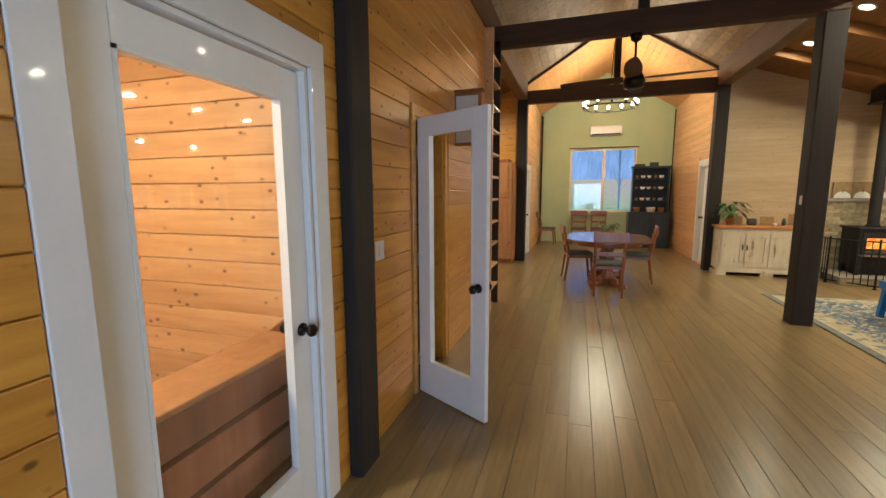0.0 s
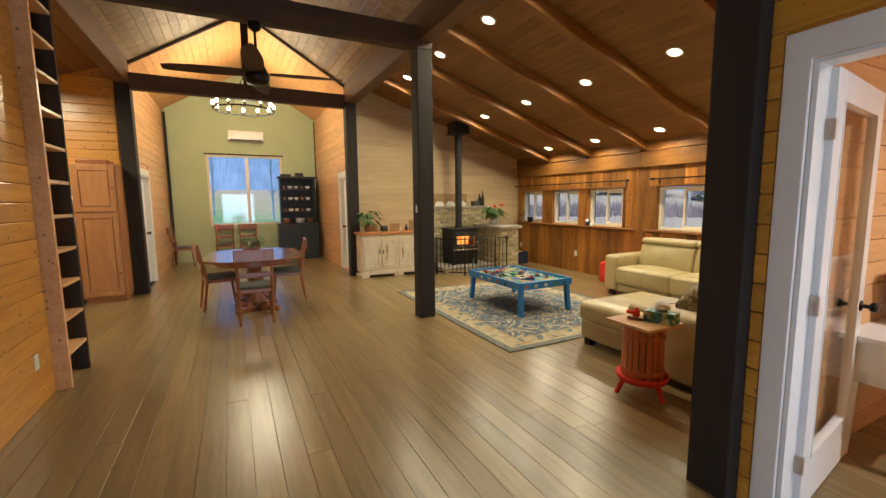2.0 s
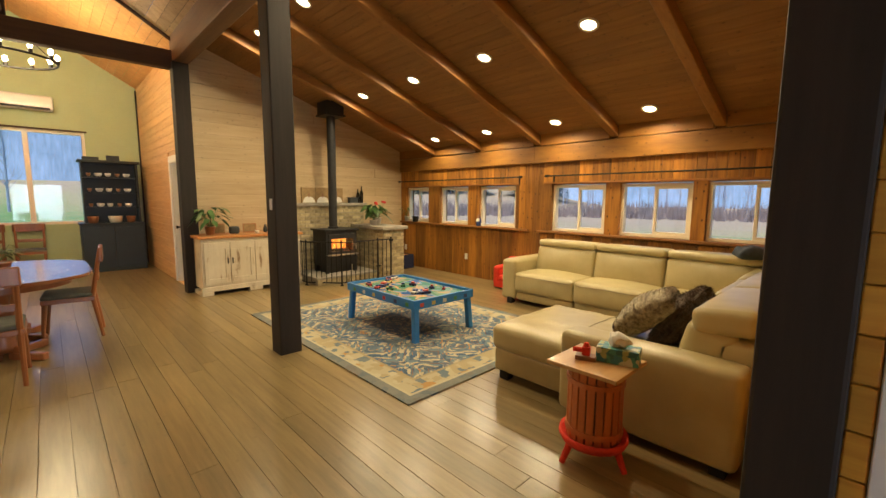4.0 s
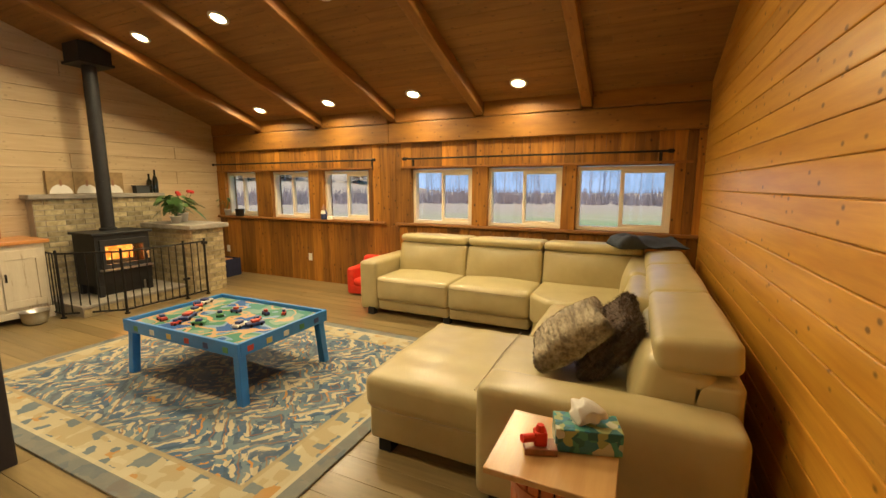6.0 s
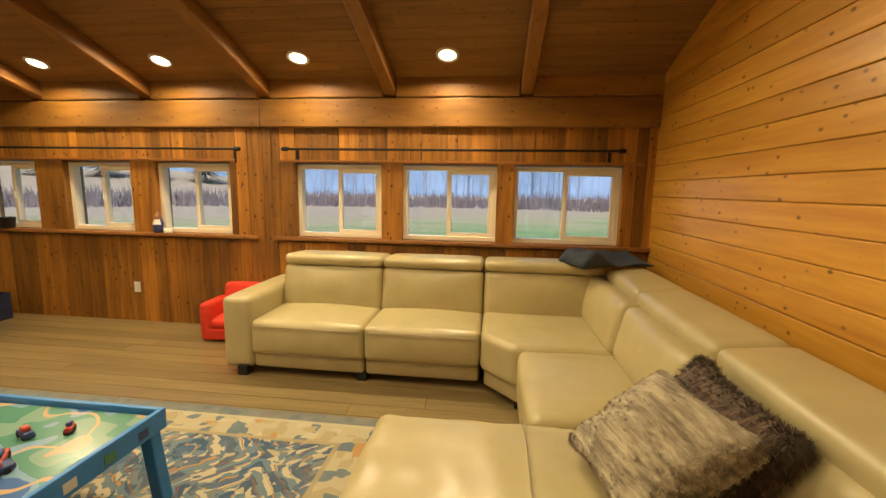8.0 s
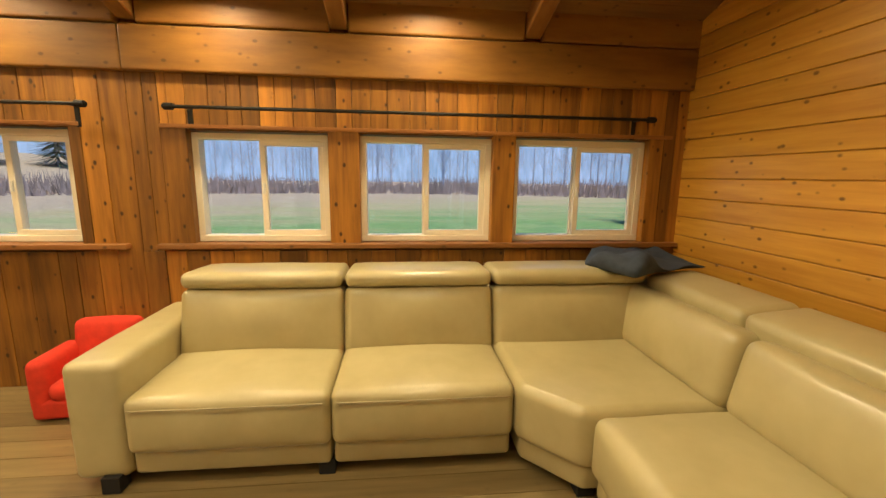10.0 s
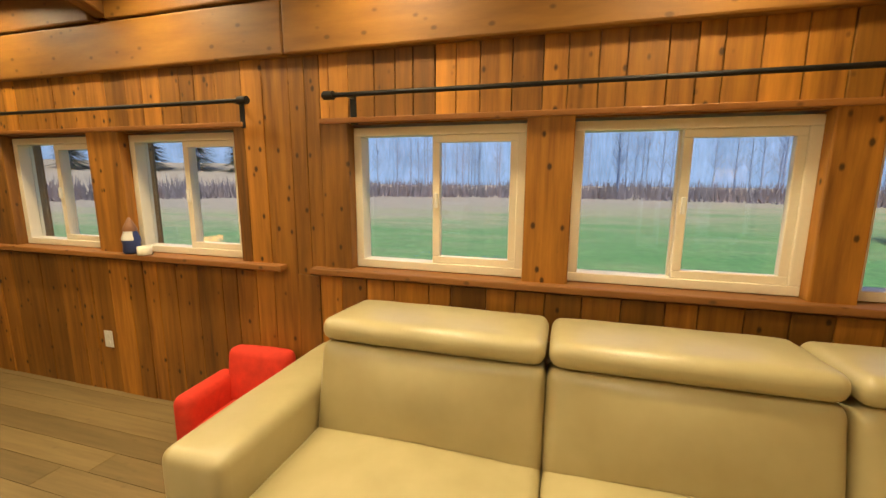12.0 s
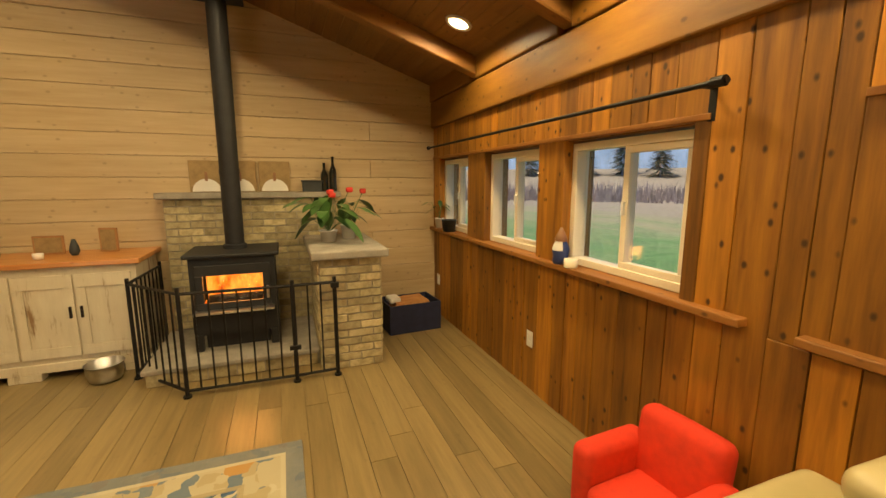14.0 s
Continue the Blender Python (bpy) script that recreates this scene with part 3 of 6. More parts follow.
ceiling_kitchen = structure("ceiling_kitchen", sloped(bmesh.new(), -4.3, 2.55, -0.86, 3.72, 5.4, 9.9, along="y"), ceiling_wood, "brown boarded sloping kitchen ceiling", "ceiling")
# Out-of-view deck and infill boxes, added to shut out the sky's light.
bm = boxes((2.86, 7.4, 2.2, 9.95, 4.3, 4.35), (-4.4, 2.86, 5.3, 13.9, 5.1, 5.15), (-0.95, 3.1, -2.2, 5.3, 5.1, 5.15), (3.0, 7.4, 2.18, 2.28, 2.8, 4.3), (7.3, 7.4, 2.2, 9.95, 2.9, 4.3), (-4.4, -4.36, 5.3, 13.9, 2.5, 5.1), (-4.4, -0.9, 5.3, 5.38, 3.6, 5.1),
           (-1.0, -0.95, -2.2, 5.3, 3.4, 5.1), (3.06, 3.1, -2.2, 2.2, 4.1, 5.1), (-4.4, -0.95, 9.9, 9.95, 3.6, 5.1), (-1.0, -0.95, 9.9, 13.9, 3.6, 5.1), (3.06, 3.1, 9.95, 13.9, 3.6, 5.1))
roof = structure("roof", bm, dark_pot, "unseen roof deck and infill added to keep daylight out", "roof")

# ---- posts and beams ----
def timber(name, row, mat, label, category="beam", bevel=0.012):
    ob = structure(name, boxes(row, bevel=bevel), mat, label, category)
    return ob


for x0, y0 in ((2.78, 2.28), (2.77, 6.04), (2.76, 9.55), (-0.86, 2.26), (-0.90, 9.64)):
    timber("post", (x0, x0 + 0.21, y0, y0 + 0.21, -0.02, 3.45), post_wood, "dark stained square timber post", "post")
timber("post", (-0.90, -0.70, 6.08, 6.28, -0.02, 3.45), post_wood, "dark stained post beside the ladder", "post")
for y in (6.03, 9.66):
    timber("tie_beam", (-0.88, 2.98, y, y + 0.15, 3.36, 3.62), beam_wood, "dark stained tie beam across the hall")
for x0 in (2.78, -0.90):
    timber("long_beam", (x0, x0 + 0.20, -2.0, 9.77, 3.44, 3.86), wood("beam along the hall", (0.10, 0.05, 0.022), (0.19, 0.095, 0.042), "y", 0.55, 0.2), "brown long beam on the posts")
timber("king_post", (0.98, 1.10, 9.68, 9.80, 3.62, 4.85), post_wood, "dark king post above the tie beam", "post")
timber("king_post", (0.98, 1.10, 6.05, 6.17, 3.62, 4.85), post_wood, "dark king post above the tie beam", "post")
for xa, xb in ((-0.72, 1.04), (2.82, 1.04)):
    structure("rafter_trim", tubes(((xa, 9.70, 3.76), (xb, 9.70, 4.84), 0.028), n=6), beam_wood, "thin dark strip under the vault", "trim")
for x in (-0.72, 2.84):
    timber("corner_trim", (x, x + 0.05, 13.56, 13.62, 0.0, 3.74), post_wood, "dark corner strip on the green wall", "trim", 0.004)
for y in (3.66, 4.92, 6.17, 7.43, 8.66):
    b = bmesh.new()
    vs = []
    for yy in (y - 0.055, y + 0.055):
        for x, dz in ((2.95, 0.0), (7.09, 0.0), (7.09, -0.14), (2.95, -0.14)):
            vs.append(b.verts.new((x, yy, shed_z(x) + dz)))
    for f in ((0, 1, 2, 3), (7, 6, 5, 4), (0, 4, 5, 1), (1, 5, 6, 2), (2, 6, 7, 3), (3, 7, 4, 0)):
        b.faces.new([vs[i] for i in f])
    bmesh.ops.bevel(b, geom=b.edges[:], offset=0.008, segments=1, affect="EDGES")
    structure("rafter", b, fir_x, "brown exposed rafter under the sloping ceiling", "rafter")
timber("header_beam", (7.058, WX + 0.02, 6.222, 9.77, 2.055, 2.32), fir, "fir header beam above the windows")
timber("header_beam", (7.05, WX + 0.02, 2.48, 6.218, 2.055, 2.32), fir, "fir header beam above the windows")
ys = [2.48, 3.60, 3.72, 4.86, 4.98, 6.11, 6.23, 7.37, 7.49, 8.60, 8.72, 9.77]
for a, b in zip(ys[::2], ys[1::2]):
    timber("blocking", (7.045, WX + 0.02, a, b, 2.325, 2.56), fir, "pale fir blocking between the rafters")

# ---- window wall boards ----
def boards(parent, z0, z1, y0, y1, seed, low=0.10, high=0.19):
    rnd = random.Random(seed)
    y = y0
    while y < y1 - 0.01:
        w = min(y1 - y, rnd.uniform(low, high))
        if y1 - y - w < 0.05:
            w = y1 - y
        d = rnd.uniform(0.0, 0.006)
        ob = part("board", boxes((-0.022 - d, 0, 0.002, w - 0.002, 0, z1 - z0), bevel=0.003), cedar, parent)
        ob.location = (WX + 0.018, y, z0)
        y += w


SILL_A, SILL_B = (6.30, 9.77), (2.50, 6.12)
boards(wall_east, 0.0, 0.93, 2.48, 6.23, 3)
boards(wall_east, 0.0, 0.93, 6.39, 9.77, 4)
boards(wall_east, 1.74, 2.06, 2.66, 6.05, 5, 0.09, 0.15)
boards(wall_east, 1.74, 2.06, 6.52, 9.77, 6)
boards(wall_east, 0.93, 2.06, 6.05, 6.23, 7, 0.08, 0.1)
boards(wall_east, 0.93, 2.06, 6.39, 6.52, 8, 0.12, 0.14)
boards(wall_east, 0.93, 2.06, 2.48, 2.66, 9, 0.08, 0.1)
timber("wall_post", (WX - 0.005, WX + 0.03, 6.23, 6.39, 0.0, 2.06), cedar, "dark recessed cedar post between window groups", "post", 0.004)
for a, b in ((5.895, 6.05), (4.81, 5.015), (3.74, 3.90), (2.66, 2.765), (6.52, 6.59), (7.43, 7.70), (8.49, 8.83), (9.57, 9.77)):
    timber("mullion_post", (WX - 0.012, WX + 0.20, a, b, 0.97, 1.74), cedar, "cedar post between the windows", "post", 0.006)
for i, (a, b) in enumerate((SILL_A, SILL_B)):
    timber("window_sill", (WX - 0.06, WX + 0.10, a, b, 0.948, 0.982), cedar_trim, "long cedar window sill board", "sill", 0.006)
timber("window_head", (WX - 0.02, WX + 0.12, 6.52, 9.77, 1.722, 1.748), cedar_trim, "dark cedar strip above the windows", "trim", 0.003)
timber("window_head", (WX - 0.02, WX + 0.12, 2.60, 6.05, 1.722, 1.748), cedar_trim, "dark cedar strip above the windows", "trim", 0.003)


def slider(name, y0, y1):
    """A two-light vinyl sliding window; the sash on the small-y side is the inner one."""
    w = thing(name, (WX + 0.05, y0, WZ0), "cream vinyl sliding window with two panes", "window", kind="structure")
    W, H, f = y1 - y0, WZ1 - WZ0, 0.042
    part("window_frame", boxes((0, 0.09, 0, W, 0, f), (0, 0.09, 0, W, H - f, H), (0, 0.09, 0, f, f, H - f), (0, 0.09, W - f, W, f, H - f), bevel=0.004), vinyl, w)
    c, s = W / 2, 0.036
    sash = part("sash", boxes((0.012, 0.05, f, c + 0.02, f, f + s), (0.012, 0.05, f, c + 0.02, H - f - s, H - f), (0.012, 0.05, f, f + s, f + s, H - f - s), (0.012, 0.05, c - 0.018, c + 0.02, f + s, H - f - s), bevel=0.004), vinyl, w)
    bar = part("meeting_rail", boxes((0.052, 0.08, c - 0.01, c + 0.028, f, H - f), bevel=0.003), vinyl, w)
    for n, (a, b, x) in enumerate(((f + s, c - 0.018, 0.03), (c + 0.028, W - f, 0.066))):
        g = part("pane", boxes((x, x + 0.004, a, b, f, H - f)), pane_glass, w)
        g.visible_shadow = False
    part("latch", boxes((-0.004, 0.012, c - 0.008, c + 0.008, H * 0.45, H * 0.55), bevel=0.002), plastic_white, w)
    return w


for i, (a, b) in enumerate(WIN):
    slider("window_%d" % (i + 1), a, b)


def curtain_rod(y0, y1, brackets):
    r = thing("curtain_rod", (WX - 0.075, y0, 1.845), "black iron curtain rod on brackets above the windows", "curtain rod")
    part("rod", tubes(((0, 0, 0), (0, y1 - y0, 0), 0.011)), dark_metal, r)
    for y in (0, y1 - y0):
        part("finial", tubes(((0, y - 0.025, 0), (0, y + 0.025, 0), 0.021), ((0, y - 0.034, 0), (0, y + 0.034, 0), 0.013)), dark_metal, r)
    for y in brackets:
        part("bracket", boxes((0.0, 0.085, y - y0 - 0.008, y - y0 + 0.008, -0.010, 0.010), (0.062, 0.085, y - y0 - 0.016, y - y0 + 0.016, -0.13, 0.012), bevel=0.002), dark_metal, r)


curtain_rod(2.81, 5.955, (2.90, 5.86))
curtain_rod(6.455, 9.755, (6.52,))

# ---- downlights ----
for i, (x, y) in enumerate(LAMPS):
    z = shed_z(x)
    tilt = math.degrees(math.atan(0.336))
    d = thing("downlight", (x, y, z - 0.004), "lit round recessed downlight with white trim", "ceiling light", group="recessed downlights")
    d.matrix_basis = pose(x, y, z - 0.004, 0, tilt, 0)
    part("trim_ring", lathe([(0.073, 0.0), (0.075, -0.008), (0.096, -0.006), (0.099, 0.002), (0.073, 0.002)]), plastic_white, d, smooth=True)
    part("lens", lathe([(0.072, -0.003), (0.072, 0.004)]), lamp_lens, d)
    l = new("downlight_lamp", bpy.data.lights.new("downlight_lamp", "AREA"))
    l.data.shape, l.data.size, l.data.energy, l.data.color = "DISK", 0.14, LAMP_W, WARM
    l.data.spread = radians(168)
    l.matrix_world = pose(x, y, z - 0.016, 0, tilt, 0)

# ---- sectional sofa ----
sofa = thing("sectional_sofa", (0, 0, 0), "large cream leather corner sofa with chaise and headrests", "sofa")


def up(name, lo, hi, r, puff=(0, 0, 0), m=None, label="", wrinkle=0.0, n=5):
    b = bmesh.new()
    pillow(b, lo, hi, r, puff, n, m, wrinkle)
    return part(name, b, leather, sofa, label, smooth=True)


def lean(px, py, pz, ax, deg):
    return Matrix.Translation((px, py, pz)) @ Matrix.Rotation(radians(deg), 4, ax) @ Matrix.Translation((-px, -py, -pz))


def seam(*pts):
    """A stitched seam: a thin dark welt along an upholstery edge."""
    b = bmesh.new()
    for p, q in zip(pts, pts[1:]):
        tube(b, p, q, 0.0035, n=6)
    part("seam", b, leather_welt, sofa)


# arm beside the red chair
up("armrest", (6.035, 5.775, 0.05), (6.99, 6.02, 0.622), 0.045, (0.004, 0.006, 0.008), n=8, wrinkle=0.004)
# two seats along the windows
for a, b in ((4.872, 5.772), (3.99, 4.866)):
    up("base_panel", (6.05, a + 0.004, 0.06), (6.80, b - 0.004, 0.185), 0.025, (0.006, 0, 0))
    up("seat_cushion", (6.015, a - 0.002, 0.18), (6.66, b + 0.002, 0.452), 0.04, (0.028, 0.0, 0.034), n=10, wrinkle=0.004)
    up("back_cushion", (6.50, a - 0.003, 0.40), (6.80, b + 0.003, 0.80), 0.05, (0.04, 0, 0.0), lean(6.56, 0, 0.4, "Y", 12), n=9, wrinkle=0.004)
    up("headrest", (6.575, a + 0.004, 0.79), (6.96, b - 0.004, 0.885), 0.042, (0.012, 0.003, 0.012), lean(6.75, 0, 0.82, "Y", 3), n=8, wrinkle=0.003)
    seam((6.003, a + 0.03, 0.408), (5.986, (a + b) / 2, 0.416), (6.003, b - 0.03, 0.408))
up("back_shell", (6.76, 2.62, 0.08), (6.97, 5.77, 0.76), 0.04)
# corner wedge
outline = [(5.99, 3.984), (5.75, 3.765), (5.75, 2.95), (6.70, 2.95), (6.70, 3.984)]


def wedge(z0, z1, inset, r):
    b = bmesh.new()
    pts = [(x + inset * (x < 6.0), y - inset * (y > 3.7)) for x, y in outline]
    lo = [b.verts.new((x, y, z0)) for x, y in pts]
    hi = [b.verts.new((x, y, z1)) for x, y in pts]
    b.faces.new(lo[::-1]), b.faces.new(hi)
    for i in range(5):
        b.faces.new((lo[i], lo[(i + 1) % 5], hi[(i + 1) % 5], hi[i]))
    bmesh.ops.bevel(b, geom=b.edges[:], offset=r, segments=4, affect="EDGES", profile=0.5)
    bmesh.ops.triangulate(b, faces=[f for f in b.faces if len(f.verts) > 4])
    bmesh.ops.subdivide_edges(b, edges=[e for e in b.edges if e.calc_length() > 0.12], cuts=4, use_grid_fill=True)
    for v in b.verts:
        if v.co.z > z1 - 0.01:
            # soft folds that fan out from the inner corner
            dx, dy = 6.35 - v.co.x, 3.62 - v.co.y
            v.co.z += 0.008 * noise.noise(Vector((dx * 16, dy * 5, 2))) * math.exp(-(dx * dx + dy * dy) * 7) + 0.008
    return b


part("corner_base", wedge(0.06, 0.185, 0.03, 0.02), leather, sofa, smooth=True)
part("corner_seat", wedge(0.18, 0.462, 0.0, 0.045), leather, sofa, smooth=True)
up("back_cushion", (6.50, 2.98, 0.40), (6.80, 3.982, 0.80), 0.05, (0.035, 0, 0), lean(6.56, 0, 0.4, "Y", 12), n=8, wrinkle=0.003)
up("headrest", (6.575, 3.00, 0.79), (6.96, 3.98, 0.885), 0.042, (0.012, 0.003, 0.012), lean(6.75, 0, 0.82, "Y", 3), n=8)
# wall side: seat, chaise, backs
up("base_panel", (4.90, 2.95, 0.06), (5.745, 3.69, 0.19), 0.025, (0, 0.006, 0))
up("seat_cushion", (4.895, 2.95, 0.18), (5.745, 3.735, 0.462), 0.055, (0, 0.02, 0.03), n=10, wrinkle=0.006)
up("chaise_base", (3.905, 3.69, 0.06), (4.87, 4.40, 0.26), 0.03, (0, 0.006, 0))
up("chaise_cushion", (3.885, 2.95, 0.24), (4.885, 4.425, 0.455), 0.06, (0.006, 0.012, 0.024), n=30, wrinkle=0.009)
seam((3.93, 3.77, 0.476), (4.15, 3.765, 0.487), (4.40, 3.77, 0.490), (4.65, 3.765, 0.487), (4.85, 3.77, 0.474))
for a, b, y in ((5.745, 6.66, 3.19), (4.885, 5.74, 3.17), (3.99, 4.88, 3.08)):
    up("back_cushion", (a, 2.80, 0.40), (b, y, 0.765), 0.06, (0, 0.035, 0), lean(0, 2.95, 0.4, "X", 12), n=9, wrinkle=0.004)
for a, b, z in ((5.88, 6.64, 0.745), (4.905, 5.872, 0.74), (3.985, 4.897, 0.715)):
    up("headrest", (a, 2.66, z), (b, 2.985, 0.868), 0.042, (0.003, 0.012, 0.014), lean(0, 2.8, 0.8, "X", -5), n=8, wrinkle=0.003)
up("back_shell", (3.99, 2.64, 0.08), (6.95, 2.86, 0.70), 0.04)
up("armrest", (3.75, 2.66, 0.05), (3.985, 3.705, 0.602), 0.045, (0.006, 0.004, 0.008), n=8, wrinkle=0.004)
for x, y in ((6.05, 5.85), (6.10, 4.9), (3.95, 4.3), (4.9, 4.3), (3.82, 3.6), (3.82, 2.75), (6.85, 5.85), (5.85, 3.7)):
    part("foot", boxes((x - 0.04, x + 0.04, y - 0.04, y + 0.04, 0.0, 0.08), bevel=0.004), black_void, sofa)


def cushion(name, loc, axes, w, h, d, mat, label):
    """A stuffed square cushion; axes are its width, face normal and height directions."""
    b = bmesh.new()
    pillow(b, (-w / 2, -d / 2, -h / 2), (w / 2, d / 2, h / 2), d * 0.3, (-0.015, d * 0.5, -0.015), 12)
    for v in b.verts:
        v.co += Vector((1, 1, 1)) * 0.009 * noise.noise(v.co * 13)
        k = abs(v.co.x / (w / 2)) ** 3 * abs(v.co.z / (h / 2)) ** 3
        v.co.x *= 1 + 0.07 * k
        v.co.z *= 1 + 0.07 * k
        v.co.y *= 1 - 0.45 * min(1, k)
    ob = tagged(new(name, mesh_of(name, b, mat, True)), label, "cushion")
    n = Vector(axes[0]).normalized()
    u = Vector(axes[1])
    u = (u - n * u.dot(n)).normalized()
    r = n.cross(u)
    m = Matrix((r, n, u)).transposed().to_4x4()
    ob.matrix_basis = Matrix.Translation(loc) @ m
    return ob


def tuft(ob, count, long, seed, droop):
    """Fur strands that stand off a cushion's faces."""
    rr = random.Random(seed)
    faces = [f for f in ob.data.polygons]
    vs, fs = [], []
    for i in range(count):
        f = rr.choice(faces)
        c = [ob.data.vertices[q].co for q in f.vertices]
        k = [rr.random() for q in c]
        p = sum((q * w for q, w in zip(c, k)), Vector()) / sum(k)
        d = (f.normal * rr.uniform(0.35, 0.8) + Vector((rr.uniform(-0.5, 0.5), 0, -droop + rr.uniform(-0.4, 0.4)))).normalized()
        side = d.cross(Vector((rr.random(), rr.random(), rr.random()))).normalized() * 0.0022
        q = p + d * long * rr.uniform(0.5, 1.1)
        n = len(vs)
        vs += [p - side, p + side, q]
        fs.append((n, n + 1, n + 2))
    d = bpy.data.meshes.new("fur")
    d.from_pydata(vs, [], fs)
    d.materials.append(ob.data.materials[0])
    t = new("fur", d)
    t.parent = ob
    tagged(t, kind="stuff")


lean_up = Vector((0.80, -0.40, 0.45)).normalized()
face = Vector((-0.14, 0.60, 0.78))
across = face.cross(lean_up).normalized()
g = cushion("throw_pillow", (4.42, 3.385, 0.672), (face, lean_up + across), 0.43, 0.43, 0.12, fur_grey, "grey striped sheared fur throw pillow on the chaise")
tuft(g, 9000, 0.012, 4, 0.5)
g = cushion("throw_pillow", (4.52, 3.185, 0.652), ((-0.10, 0.80, 0.60), (-0.02, -0.5, 0.86)), 0.48, 0.40, 0.12, fur_brown, "brown shaggy fur throw pillow against the sofa back")
tuft(g, 16000, 0.030, 5, 0.4)
b = bmesh.new()
pillow(b, (-0.34, -0.2, 0), (0.34, 0.2, 0.10), 0.045, (0, 0, 0.02), 8)
for v in b.verts:
    v.co.z = max(0.0, v.co.z * (0.75 + 0.9 * noise.noise(v.co * 5)) + 0.0)
    v.co.y += 0.06 * noise.noise(v.co * 4 + Vector((3, 0, 0)))
solid("folded_blanket", b, grey_cloth, (6.67, 2.99, 0.885), "folded dark blue grey knitted blanket on the sofa corner", "blanket", -68, True)

# ---- rug ----
rug = solid("area_rug", boxes((-1.24, 1.24, -1.59, 1.59, 0, 0.012), bevel=0.003), rug_weave, (4.29, 6.07, 0.001), "faded blue and cream oriental area rug", "rug")

# ---- play table ----
pt = thing("play_table", (4.31, 6.05, 0.013), "bright blue wooden play table with painted map top", "table")
TX, TY, TZ = 0.425, 0.63, 0.445
part("board", boxes((-TX + 0.02, TX - 0.02, -TY + 0.02, TY - 0.02, TZ - 0.05, TZ - 0.028)), board_map, pt, "painted map of green land and blue water")
for s in (-1, 1):
    part("rail", boxes((s * TX - 0.012, s * TX + 0.012, -TY - 0.012, TY + 0.012, TZ - 0.095, TZ), bevel=0.004), blue_paint, pt)
    part("rail", boxes((-TX + 0.012, TX - 0.012, s * TY - 0.012, s * TY + 0.012, TZ - 0.095, TZ), bevel=0.004), blue_paint, pt)
    for k in (-1, 1):
        b = boxes((s * (TX - 0.04) - 0.03, s * (TX - 0.04) + 0.03, k * (TY - 0.04) - 0.03, k * (TY - 0.04) + 0.03, 0, TZ - 0.06), bevel=0.006)
        for v in b.verts:
            f = 1 - v.co.z / (TZ - 0.06)
            v.co.x += s * 0.018 * f
            v.co.y += k * 0.03 * f
        part("leg", b, blue_paint, pt)
deco = [paint("decal %d" % i, c, 0.5) for i, c in enumerate(((0.42, 0.05, 0.03), (0.06, 0.22, 0.09), (0.5, 0.4, 0.12), (0.03, 0.05, 0.16), (0.55, 0.55, 0.5)))]
rnd = random.Random(5)
for i in range(22):
    s = -1 if i % 2 else 1
    if i < 12:
        y = -0.55 + 1.1 * (i // 2) / 5.5
        part("decal", boxes((s * (TX + 0.013) - 0.0015, s * (TX + 0.013) + 0.0015, y, y + 0.05, TZ - 0.075, TZ - 0.035)), deco[i % 5], pt)
    else:
        x = -0.36 + 0.72 * ((i - 12) // 2) / 4.5
        part("decal", boxes((x, x + 0.05, s * (TY + 0.013) - 0.0015, s * (TY + 0.013) + 0.0015, TZ - 0.075, TZ - 0.035)), deco[(i + 2) % 5], pt)


def toy_car(x, y, rz, color, long=0.09, kind="toy_car", label="small plastic toy car on the play table"):
    c = thing(kind, (4.31 + x, 6.05 + y, 0.013 + TZ - 0.028), label, "toy", rz, group="toys on the play table")
    w = long * 0.45
    part("body", boxes((-long / 2, long / 2, -w / 2, w / 2, 0.008, 0.03), bevel=0.005), color, c)
    part("cabin", boxes((-long * 0.25, long * 0.2, -w * 0.4, w * 0.4, 0.028, 0.05), bevel=0.007), deco[3] if color is not deco[3] else deco[0], c)
    for sx in (-0.3, 0.3):
        for sy in (-1, 1):
            part("wheel", tubes(((sx * long, sy * w * 0.38, 0.011), (sx * long, sy * w * 0.55, 0.011), 0.011)), black_void, c)


for x, y, rz, k, ln in ((-0.15, 0.28, 30, 3, 0.16), (-0.27, 0.42, 80, 0, 0.10), (-0.02, 0.38, 10, 2, 0.12), (0.10, 0.52, 60, 0, 0.14), (0.2, 0.56, 20, 4, 0.14), (-0.22, 0.05, 120, 1, 0.10),
                        (0.02, -0.30, 40, 0, 0.11), (-0.05, -0.36, 160, 3, 0.13), (-0.12, -0.28, 15, 4, 0.12), (0.18, -0.22, 70, 3, 0.08), (0.12, 0.06, 95, 3, 0.09), (-0.30, 0.2, 5, 0, 0.07), (0.24, -0.36, 35, 0, 0.06), (0.0, 0.1, 55, 1, 0.11)):
    toy_car(x, y, rz, deco[k], ln)

# ---- barrel side table ----
st = thing("barrel_side_table", (3.45, 3.29, 0), "red slatted fruit press barrel table with square wooden top", "side table")
part("tabletop", boxes((-0.195, 0.195, -0.2, 0.2, 0.565, 0.588), bevel=0.004), oak_top, st, "golden square wooden top")
for i in range(20):
    a = 2 * math.pi * i / 20
    ob = part("slat", boxes((-0.008, 0.008, -0.0195, 0.0195, 0.15, 0.56), bevel=0.003), red_wood, st)
    ob.matrix_basis = pose(0.142 * math.cos(a), 0.142 * math.sin(a), 0, 0, 0, math.degrees(a))
# Near-black cylinder fills the barrel behind the slats.
part("inner_drum", lathe([(0.125, 0.16), (0.125, 0.55)]), black_void, st)
